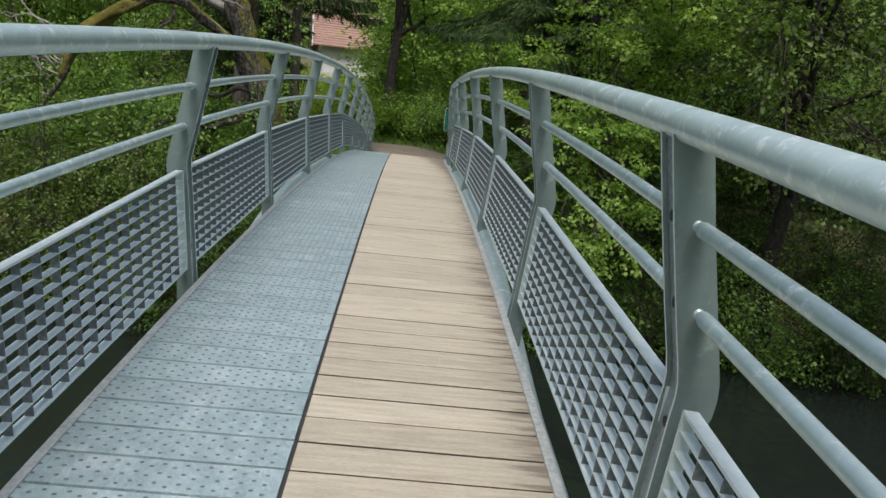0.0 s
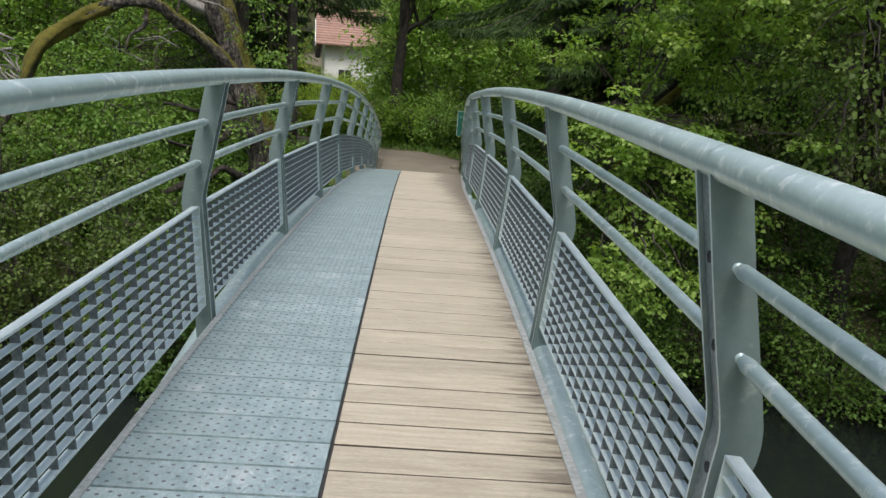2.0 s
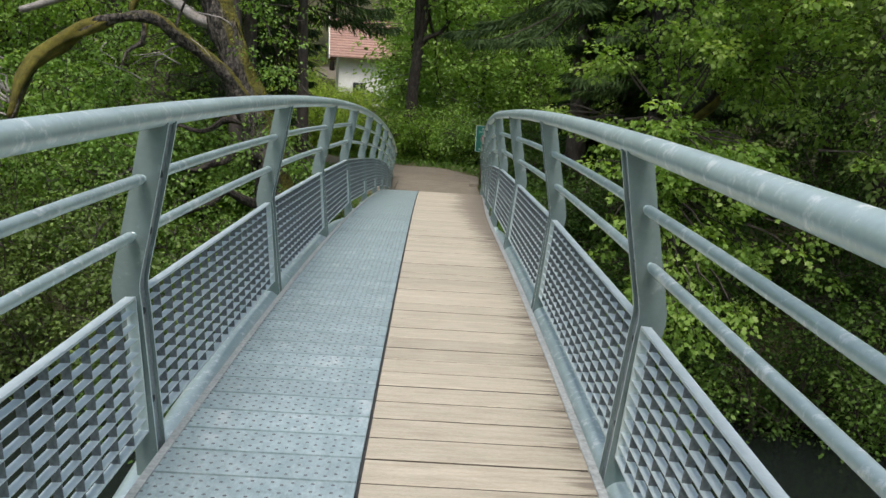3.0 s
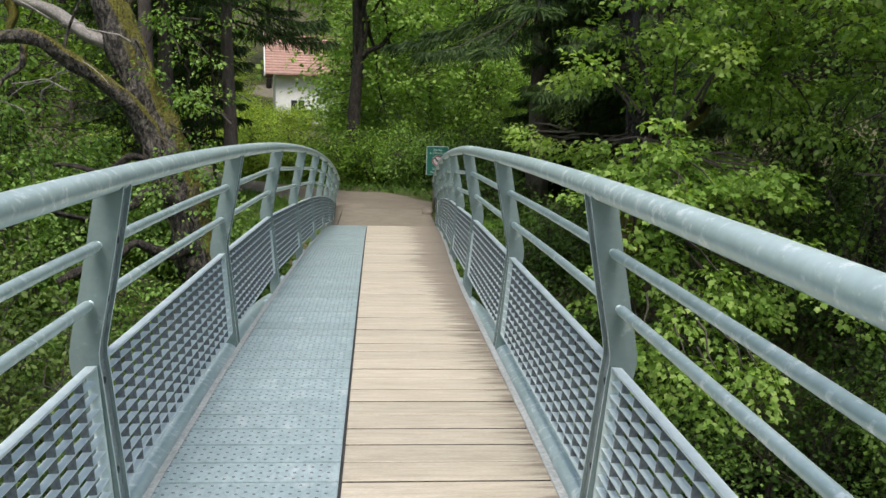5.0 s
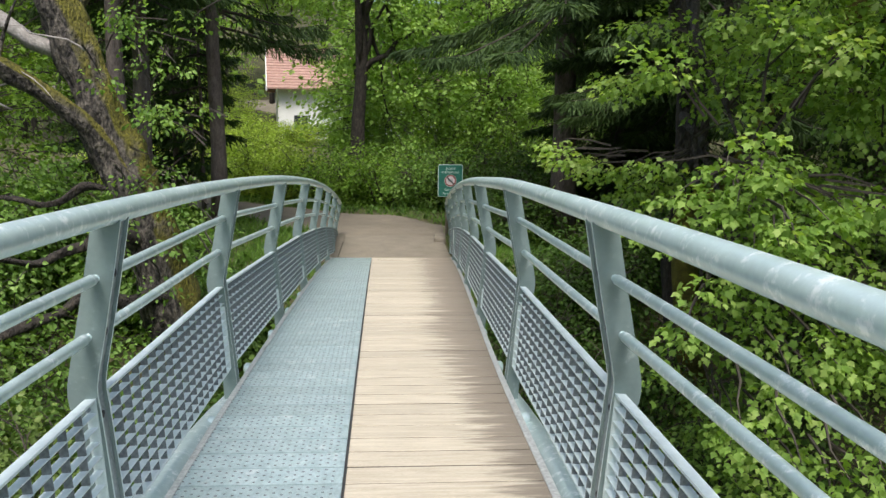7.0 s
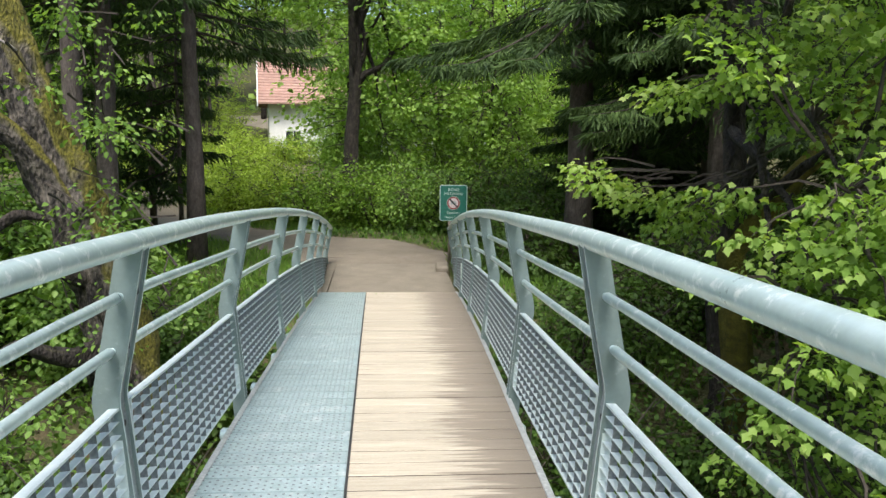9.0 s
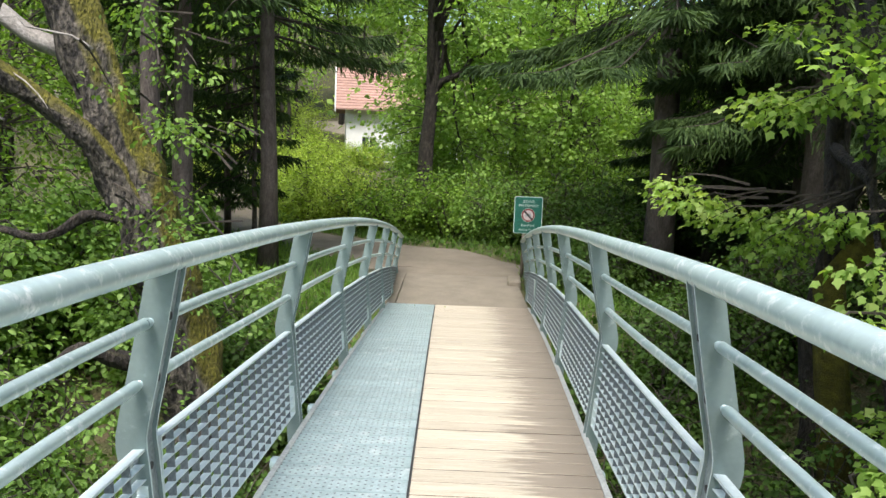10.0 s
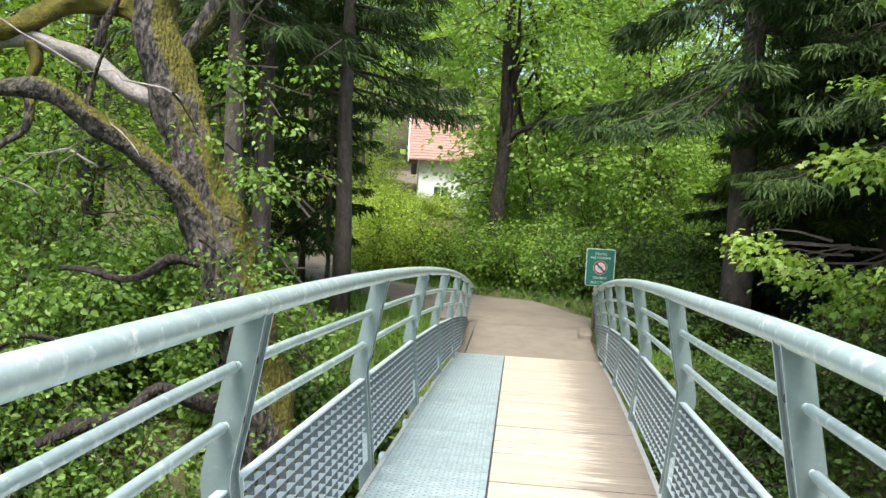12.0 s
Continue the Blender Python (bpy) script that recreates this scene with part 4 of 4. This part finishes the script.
otips = np.array([(-2.35 + rr.uniform(-0.5, 0.45), 15.9 + rr.uniform(-0.6, 0.8), rr.uniform(-0.8, 2.9)) for _ in range(44)] + [(-4.6 + rr.uniform(-2.2, 1.4), 15.6 + rr.uniform(-1.0, 0.8), rr.uniform(3.8, 6.2)) for _ in range(26)]) - np.array(TB)
odirs = RNG.normal(0, 1, otips.shape)
odirs /= np.linalg.norm(odirs, axis=1, keepdims=True)
twv, twf = gather([tube(bend(Vector(p) - Vector(d) * 0.7, Vector(p), 3, 0.03, 0.04, rr), [0.012, 0.009, 0.006, 0.003], 4, caps=False) for p, d in zip(otips, odirs)])
tagged(under("twig_work", mesh_of("twig_work", twv, twf, M_TWIG), old), kind="stuff")
op, oa, ou = spray_points(otips, odirs, 46, 0.26, 0.06)
under("crown", leaf_cloud("crown", op, oa, ou, 0.06 * RNG.uniform(0.6, 1.25, len(op)), 1.0, M_HAZEL, LEAF_OVATE), old, label="young green leaves")


# ---- trees and shrubs ----
def on(x, y, dz=0.0):
    return (x, y, land(x, y) + dz)


RIGHT = "maples leaning over the river"
low_clump = [(3.65 + RNG.normal(0, 0.55), 12.9 + RNG.normal(0, 0.7), 1.05 + RNG.normal(0, 0.28)) for _ in range(70)]
side_spray = [(RNG.uniform(2.15, 4.9), RNG.uniform(13.0, 15.4), RNG.uniform(1.9, 4.9)) for _ in range(330)]
side_spray = [p for p in side_spray if noise.noise((p[0] * 1.0, p[1] * 0.7, p[2] * 1.5)) > 0.0 and p[0] > 2.0 + 0.22 * (p[1] - 13.0) and not (2.15 < p[2] - 0.25 * (p[0] - 2.0) < 2.5)]
under_spray = [(3.7 + RNG.normal(0, 0.8), 12.7 + RNG.normal(0, 0.6), RNG.uniform(-1.2, 0.5)) for _ in range(60)]
branch_tips = [(4.0 - 2.4 * k / 22 + RNG.normal(0, 0.08), 16.6 - 0.9 * k / 22 + RNG.normal(0, 0.15), 0.85 + 0.6 * (k / 22) + RNG.normal(0, 0.12)) for k in range(23)]
broadleaf("maple_tree", on(4.15, 16.9), (3.8, 17.0, 6.5), 0.17, (4.9, 13.7, 3.9), (2.3, 3.0, 2.7), 330, 58, 0.21, 0.066, M_DARK_BARK, M_MAPLE, "maple with fresh light green leaves over the river", group=RIGHT, shape=LEAF_LOBED, limbs=12, gap=0.08, extra_tips=[p for p in low_clump + branch_tips + side_spray + under_spray if p[0] > 2.05 + max(0.0, p[1] - 15.0) * 0.12])
arm = bend((4.1, 16.8, 0.4), (5.2, 16.1, 2.2), 6, 0.0, 0.05, random.Random(5))
mossy = thing("mossy_limb_tree", on(4.3, 16.6), "leaning stem thick with brown-green moss", "tree")
mv, mf = tube([Vector(p) - Vector(on(4.3, 16.6)) for p in [Vector(on(4.3, 16.6, -0.2))] + arm + [(6.0, 15.6, 3.6), (6.6, 15.2, 5.0)]], [0.2, 0.16, 0.15, 0.14, 0.13, 0.13, 0.12, 0.12, 0.1, 0.07], 12, 0.45)
under("trunk", mesh_of("trunk", mv, mf, M_MOSS, True), mossy)
mt = crown_tips(Vector((6.4, 14.9, 4.6)) - Vector(on(4.3, 16.6)), (1.8, 1.6, 1.5), 70)
mp_, ma_, mu_ = spray_points(mt, np.tile((0.0, 0.0, 1.0), (len(mt), 1)), 34, 0.32, 0.06)
under("crown", leaf_cloud("crown", mp_, ma_, mu_, 0.085 * RNG.uniform(0.6, 1.2, len(mp_)), 1.0, M_MAPLE, LEAF_LOBED), mossy)
broadleaf("maple_tree", on(7.4, 14.2), (7.0, 13.6, 7.0), 0.18, (7.0, 11.6, 3.2), (2.8, 2.6, 3.2), 380, 36, 0.34, 0.088, M_DARK_BARK, M_OLIVE, "maple with dull olive green leaves over the river", group=RIGHT, limbs=9, gap=0.05)
broadleaf("maple_tree", on(11.0, 13.4), (10.6, 13.0, 7.0), 0.18, (10.4, 11.0, 2.6), (3.0, 2.8, 3.6), 330, 38, 0.36, 0.09, M_DARK_BARK, M_OLIVE, "broadleaved tree with dense mid-green leaves", group=RIGHT, limbs=7, gap=0.05)
broadleaf("maple_tree", on(8.6, 17.6), (8.4, 17.4, 8.0), 0.16, (8.2, 16.6, 3.8), (2.6, 2.4, 3.4), 260, 34, 0.38, 0.1, M_DARK_BARK, M_HAZEL, "broadleaved tree with dense mid-green leaves", group=RIGHT, limbs=7, gap=0.05)

SHR = "undergrowth on the river bank"
for x, y, w, h, deep in ((2.5, 17.4, 0.8, 1.2, 1), (3.1, 15.4, 1.1, 2.6, 1), (4.2, 14.4, 1.3, 3.2, 0), (5.5, 13.8, 1.4, 3.4, 1), (7.0, 13.2, 1.4, 3.4, 0), (8.6, 12.8, 1.4, 3.5, 1), (10.2, 12.4, 1.5, 3.5, 1), (12.0, 12.0, 1.5, 3.5, 1), (3.4, 18.2, 1.0, 1.5, 1), (5.4, 16.4, 1.3, 2.6, 1), (7.4, 16.0, 1.4, 2.8, 1), (9.6, 15.2, 1.4, 2.8, 1), (2.2, 15.9, 0.8, 2.0, 1), (3.4, 13.4, 1.0, 2.4, 0), (6.6, 19.2, 1.5, 2.4, 1), (8.8, 19.6, 1.6, 2.6, 1), (11.0, 19.0, 1.7, 2.8, 1), (7.6, 22.6, 1.6, 2.4, 1), (10.4, 23.4, 1.8, 2.8, 1), (4.8, 18.6, 1.2, 1.8, 1)):
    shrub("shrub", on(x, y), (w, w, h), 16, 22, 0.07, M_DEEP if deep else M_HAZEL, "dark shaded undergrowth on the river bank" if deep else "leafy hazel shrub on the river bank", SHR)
for x, y, w, h in ((-2.5, 14.2, 1.0, 3.0), (-3.7, 13.5, 1.2, 3.6), (-4.9, 13.9, 1.3, 4.4), (-6.2, 14.4, 1.4, 4.9), (-7.7, 14.6, 1.4, 4.9), (-9.4, 15.0, 1.5, 5.0), (-3.4, 15.2, 0.9, 2.6), (-4.6, 15.6, 1.1, 4.2), (-5.6, 16.4, 1.3, 4.6), (-7.2, 16.8, 1.5, 5.0), (-1.8, 15.4, 0.7, 1.8), (-1.7, 17.2, 0.7, 1.1), (-9.6, 17.8, 1.5, 4.6), (-11.4, 15.5, 1.5, 5.0), (-4.4, 18.0, 1.0, 2.6), (-3.0, 17.8, 0.8, 1.5), (-3.0, 12.6, 0.9, 2.2), (-6.4, 18.4, 1.5, 5.2), (-8.4, 19.4, 1.6, 5.8), (-10.6, 18.6, 1.6, 6.0), (-5.0, 17.0, 1.0, 3.6)):
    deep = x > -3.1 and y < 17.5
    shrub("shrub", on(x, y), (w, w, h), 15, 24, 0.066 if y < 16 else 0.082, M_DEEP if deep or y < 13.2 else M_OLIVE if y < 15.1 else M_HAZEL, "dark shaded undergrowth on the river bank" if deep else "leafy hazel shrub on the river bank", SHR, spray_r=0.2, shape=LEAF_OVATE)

LEFT = "broadleaved trees on the far bank"
for x, y, cz, r, mat_ in ((-6.6, 20.4, 2.6, 1.9, M_BEECH), (-9.2, 20.0, 2.6, 2.1, M_BEECH), (-11.6, 20.0, 3.2, 2.3, M_BEECH), (-13.0, 17.0, 2.6, 2.2, M_HAZEL), (-8.4, 24.0, 3.6, 2.4, M_BEECH)):
    broadleaf("birch_tree", on(x, y), (x + 0.3, y, cz + 5), 0.13, (x, y - 0.5, cz), (r * 1.15, r, 3.4), 330, 34, 0.36, 0.085, M_DARK_BARK, mat_, "slender broadleaved tree with bright spring leaves", group=LEFT, limbs=6, gap=0.02)
broadleaf("beech_tree", on(-0.55, 30.0), (-0.35, 30.0, 10.5), 0.24, (0.2, 30.0, 5.6), (3.3, 2.2, 6.2), 600, 26, 0.45, 0.14, M_DARK_BARK, M_LIME, "beech with a dark trunk and bright spring leaves", limbs=20, gap=0.2, shell=0.12, clear=lambda p: abs(p[0] - 0.05) < 0.55 and p[1] < 0.6 and p[2] < 6.2 or p[0] < -1.5 and p[2] < 4.2)
for x, y, r in ((3.2, 37.0, 2.6), (6.8, 41.0, 3.0), (1.0, 44.0, 2.8), (10.5, 36.0, 3.0), (4.6, 48.0, 3.0), (-9.5, 46.0, 3.0), (-14.0, 40.0, 3.0), (14.0, 44.0, 3.4)):
    broadleaf("beech_tree", on(x, y), (x + 0.4, y, land(x, y) + 11), 0.14, (x, y, land(x, y) + 6.5), (r * 1.15, r, 6.0), 210, 32, 0.62, 0.17, M_DARK_BARK, M_LIME, "slim beech in bright spring leaf at a distance", group="beeches beyond the path", limbs=8, gap=0.12, shell=0.2)

for x, y in ((3.2, 50.0), (-8.0, 67.0), (-12.5, 66.0), (-4.0, 64.0)):
    broadleaf("beech_tree", on(x, y), (x + 0.4, y, 15.5), 0.16, (x, y, 12.0), (3.4, 3.0, 4.6), 360, 36, 0.6, 0.2, M_DARK_BARK, M_LIME, "tall slim beech in bright spring leaf at a distance", group="beeches beyond the path", limbs=9, gap=-0.1, shell=0.2)

for x, y, cz, r in ((1.9, 33.5, 2.6, 1.9), (4.4, 33.0, 2.8, 2.0), (0.2, 36.0, 3.0, 1.8), (6.8, 31.5, 3.0, 2.2), (2.6, 40.5, 3.2, 2.2), (-0.75, 33.6, 2.4, 1.25), (-0.6, 39.0, 3.4, 1.7), (-0.7, 37.0, 2.2, 1.1), (3.2, 30.2, 3.4, 1.3), (4.6, 36.0, 3.6, 1.8)):
    broadleaf("young_beech", on(x, y), (x, y, cz + 3), 0.07, (x, y, cz - 0.4), (r, r * 0.8, 2.9), 150, 30, 0.42, 0.13, M_DARK_BARK, M_LIME, "young beech with dense bright spring leaves", group="young trees beyond the path", limbs=6, shell=0.2, gap=0.12)

HEDGE = "bushes beyond the path"
for x, y, w, h, bright in ((-3.6, 30.4, 1.2, 1.7, 1), (-2.4, 29.6, 1.2, 1.5, 1), (-1.2, 28.9, 1.2, 1.7, 1), (0.1, 28.2, 1.2, 1.8, 0), (1.3, 27.4, 1.2, 1.9, 0), (2.5, 26.6, 1.1, 1.9, 0), (3.2, 25.0, 1.0, 1.7, 0), (3.0, 23.4, 0.9, 1.5, 0), (-4.8, 33.0, 1.3, 1.5, 1), (-3.2, 34.0, 1.6, 1.5, 1), (0.3, 32.2, 1.6, 2.2, 1), (1.8, 30.4, 1.5, 2.6, 1), (3.8, 29.0, 1.5, 2.7, 0), (4.9, 27.0, 1.4, 2.6, 0), (2.6, 21.6, 0.7, 1.0, 0), (-7.6, 31.0, 1.2, 1.4, 1), (-5.4, 40.0, 1.8, 1.7, 1), (-8.8, 39.0, 1.8, 2.6, 1), (-6.8, 45.0, 2.0, 2.2, 1), (-10.5, 44.0, 2.0, 3.2, 0), (-11.2, 59.0, 2.4, 3.6, 1), (-13.5, 60.5, 2.6, 4.4, 0), (-9.4, 62.0, 2.4, 4.2, 1), (-6.4, 50.5, 1.5, 1.3, 1), (-4.4, 50.0, 1.6, 1.5, 1), (-2.2, 50.5, 1.7, 1.8, 1)):
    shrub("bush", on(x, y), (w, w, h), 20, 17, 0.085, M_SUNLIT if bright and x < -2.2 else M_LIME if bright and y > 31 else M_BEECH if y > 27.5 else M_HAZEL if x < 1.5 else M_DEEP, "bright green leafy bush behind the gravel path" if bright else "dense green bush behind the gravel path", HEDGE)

SPR = "spruces on the far bank"
spruce("spruce_tree", on(-3.02, 22.6), 15.0, 0.155, 4.0, 2.2, "tall spruce with a straight bare grey trunk", SPR, 0.8, 0.35)
for x, y, r, first_, reach, ht in ((-3.85, 19.4, 0.15, 4.6, 1.6, 13.0), (-3.95, 20.9, 0.17, 4.4, 1.6, 14.0), (-4.6, 25.8, 0.07, 1.4, 1.5, 13.0), (-3.8, 24.8, 0.055, 1.6, 0.9, 7.0), (-5.4, 24.0, 0.09, 1.2, 1.4, 10.0), (-6.2, 27.5, 0.1, 1.0, 1.5, 11.0)):
    spruce("spruce_tree", on(x, y), ht, r, first_, reach, "spruce with thin trunk and dark drooping boughs", SPR, 0.6, 0.45)
for x, y, r, first_, reach, ht in ((3.6, 22.0, 0.24, 4.4, 3.0, 15.0), (5.4, 20.4, 0.2, 3.2, 2.5, 14.0), (6.6, 23.6, 0.22, 3.0, 2.8, 15.0), (9.2, 21.0, 0.22, 2.4, 2.8, 15.0), (5.6, 25.4, 0.2, 1.4, 2.0, 14.0), (12.2, 18.4, 0.22, 0.8, 2.8, 15.0), (8.4, 27.5, 0.22, 1.0, 2.8, 15.0)):
    spruce("spruce_tree", on(x, y), ht, r, first_, reach, "old dark spruce with hanging boughs", SPR, 1.5, 0.55)

# far woods all round, and what nobody could count
# The unseen arc behind the walk's start is added only for light and reflections.
fp = []
while len(fp) < 5600:
    a = RNG.random() * 2 * math.pi
    d = RNG.uniform(34, 95)
    x, y = math.sin(a) * d, 12 + math.cos(a) * d
    if -9 < x < 9 and 20 < y < 66:
        continue
    if -4 < y < 14 and abs(x) < 70 and RNG.random() < 0.75:
        continue
    if -11 < x < -3 and 12 < y < 56:
        continue
    fp.append((x, y, land(x, y) + (25 if y > 60 else 17) * RNG.random() ** 0.8))
fp = np.array(fp)
pp, pa, pu = spray_points(fp, np.tile((0.0, 0.0, 1.0), (len(fp), 1)), 48, 1.9, 0.7)
tagged(new("far_woods", leaf_cloud("far_woods", pp, pa, pu, RNG.uniform(0.3, 0.6, len(pp)), 1.0, M_BEECH, LEAF_PLAIN)), "distant mixed woods round the river valley", "woods", kind="stuff")

stems = []
srnd = random.Random(9)
for k in range(170):
    x, y = srnd.uniform(-18, 16), srnd.uniform(36, 70)
    if -8.5 < x < 8 and not (x < -5.0 and y > 64):
        continue
    z = land(x, y)
    stems.append(tube(bend((x, y, z - 0.3), (x + srnd.uniform(-0.8, 0.8), y, z + srnd.uniform(7, 13)), 4, 0, 0.12, srnd), [0.13, 0.11, 0.09, 0.07, 0.03], 6, caps=False))
sv, sf = gather(stems)
tagged(new("far_trunks", mesh_of("far_trunks", sv, sf, M_TWIG, True)), "thin grey trunks in the distant woods", "tree trunks", kind="stuff")

def on_path(x, y):
    for a, b in zip(PATH_LINE, PATH_LINE[1:]):
        t = min(1, max(0, ((x - a[0]) * (b[0] - a[0]) + (y - a[1]) * (b[1] - a[1])) / ((b[0] - a[0]) ** 2 + (b[1] - a[1]) ** 2)))
        if math.hypot(x - a[0] - (b[0] - a[0]) * t, y - a[1] - (b[1] - a[1]) * t) < (a[2] + (b[2] - a[2]) * t) * 0.96:
            return True
    return -1.3 < x < 1.4 and 19.2 < y < 23.2


gp = []
while len(gp) < 42000:
    x, y = RNG.uniform(-7, 4.2), RNG.uniform(17.6, 33)
    if on_path(x, y):
        continue
    if RNG.random() < (0.75 if x > -0.9 and y > 22 else 0.4 if noise.noise((x * 0.6, y * 0.6, 2)) < -0.12 else 0.0):
        continue
    gp.append((x, y, land(x, y) - 0.01))
gp = np.array(gp)
gd = np.stack([RNG.normal(0, 0.45, len(gp)), RNG.normal(0, 0.45, len(gp)), np.ones(len(gp))], axis=1)
tagged(new("grass", leaf_cloud("grass", gp, gd, RNG.normal(0, 1, gp.shape), RNG.uniform(0.06, 0.22, len(gp)), 0.1, M_GRASS, BLADE)), "short bright grass on the bank beside the path", "grass", kind="stuff")

lp = np.array([(RNG.uniform(-8, 10), RNG.uniform(11, 32)) for _ in range(14000)])
lz = np.array([land(x, y) for x, y in lp])
ok = (lz > -3.0) & np.array([not on_path(x, y) for x, y in lp])
lpos = np.stack([lp[ok, 0], lp[ok, 1], lz[ok] + 0.03], axis=1)
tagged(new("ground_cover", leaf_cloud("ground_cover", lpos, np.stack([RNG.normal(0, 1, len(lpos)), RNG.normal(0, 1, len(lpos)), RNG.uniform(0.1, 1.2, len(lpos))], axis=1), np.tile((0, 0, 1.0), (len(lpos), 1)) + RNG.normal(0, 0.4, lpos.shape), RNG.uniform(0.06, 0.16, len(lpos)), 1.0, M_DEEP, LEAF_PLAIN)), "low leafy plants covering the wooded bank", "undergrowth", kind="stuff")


# ---- planks of the deck ----
def tread_mesh():
    """A folded steel tread with rows of small raised holes; it runs from -1 to 0 across."""
    bm = bmesh.new()
    box(bm, -1.0, 0.0, -0.0742, 0.0742, -0.04, 0.0)
    for r in range(3):
        for c in range(20):
            x, y = -0.06 - c * 0.047, (r - 1) * 0.046 + (0.008 if c % 2 else -0.008)
            o = [bm.verts.new((x + 0.014 * math.cos(k * 1.0472), y + 0.0085 * math.sin(k * 1.0472), 0.0004)) for k in range(6)]
            i = [bm.verts.new((x + 0.0105 * math.cos(k * 1.0472), y + 0.0062 * math.sin(k * 1.0472), 0.0009)) for k in range(6)]
            for k in range(6):
                bm.faces.new((o[k], o[(k + 1) % 6], i[(k + 1) % 6], i[k]))
            bm.faces.new(i).material_index = 1
    me = bm_mesh("steel_tread", bm, M_TREAD)
    me.materials.append(M_BAR)
    return me


def plank_mesh():
    bm = bmesh.new()
    box(bm, 0.0, 1.0, -0.0746, 0.0746, -0.045, 0.0, 0.0025)
    bm.normal_update()
    # all but the top faces take the dark gap-shade colour
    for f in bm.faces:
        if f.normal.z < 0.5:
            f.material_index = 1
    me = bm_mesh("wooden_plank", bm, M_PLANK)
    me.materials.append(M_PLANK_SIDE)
    return me


TREAD_ME, PLANK_ME = tread_mesh(), plank_mesh()
first = 1.175 + PITCH / 2 - PITCH * int((1.175 - DECK_START) / PITCH)
prnd = random.Random(3)
for k in range(int((DECK_END - first) / PITCH) + 1):
    y = first + PITCH * k
    if y + PITCH / 2 > DECK_END:
        break
    slope = math.degrees(math.atan((deck_z(y + 0.05) - deck_z(y - 0.05)) / 0.1))
    zl = deck_z(y)
    s = seam_x(y)
    under("steel_tread", TREAD_ME, deck, pose(s - 0.006, y - DECK_START, zl, slope) @ Matrix.Diagonal((s - deck_left(y) + 0.02, 1, 1, 1)))
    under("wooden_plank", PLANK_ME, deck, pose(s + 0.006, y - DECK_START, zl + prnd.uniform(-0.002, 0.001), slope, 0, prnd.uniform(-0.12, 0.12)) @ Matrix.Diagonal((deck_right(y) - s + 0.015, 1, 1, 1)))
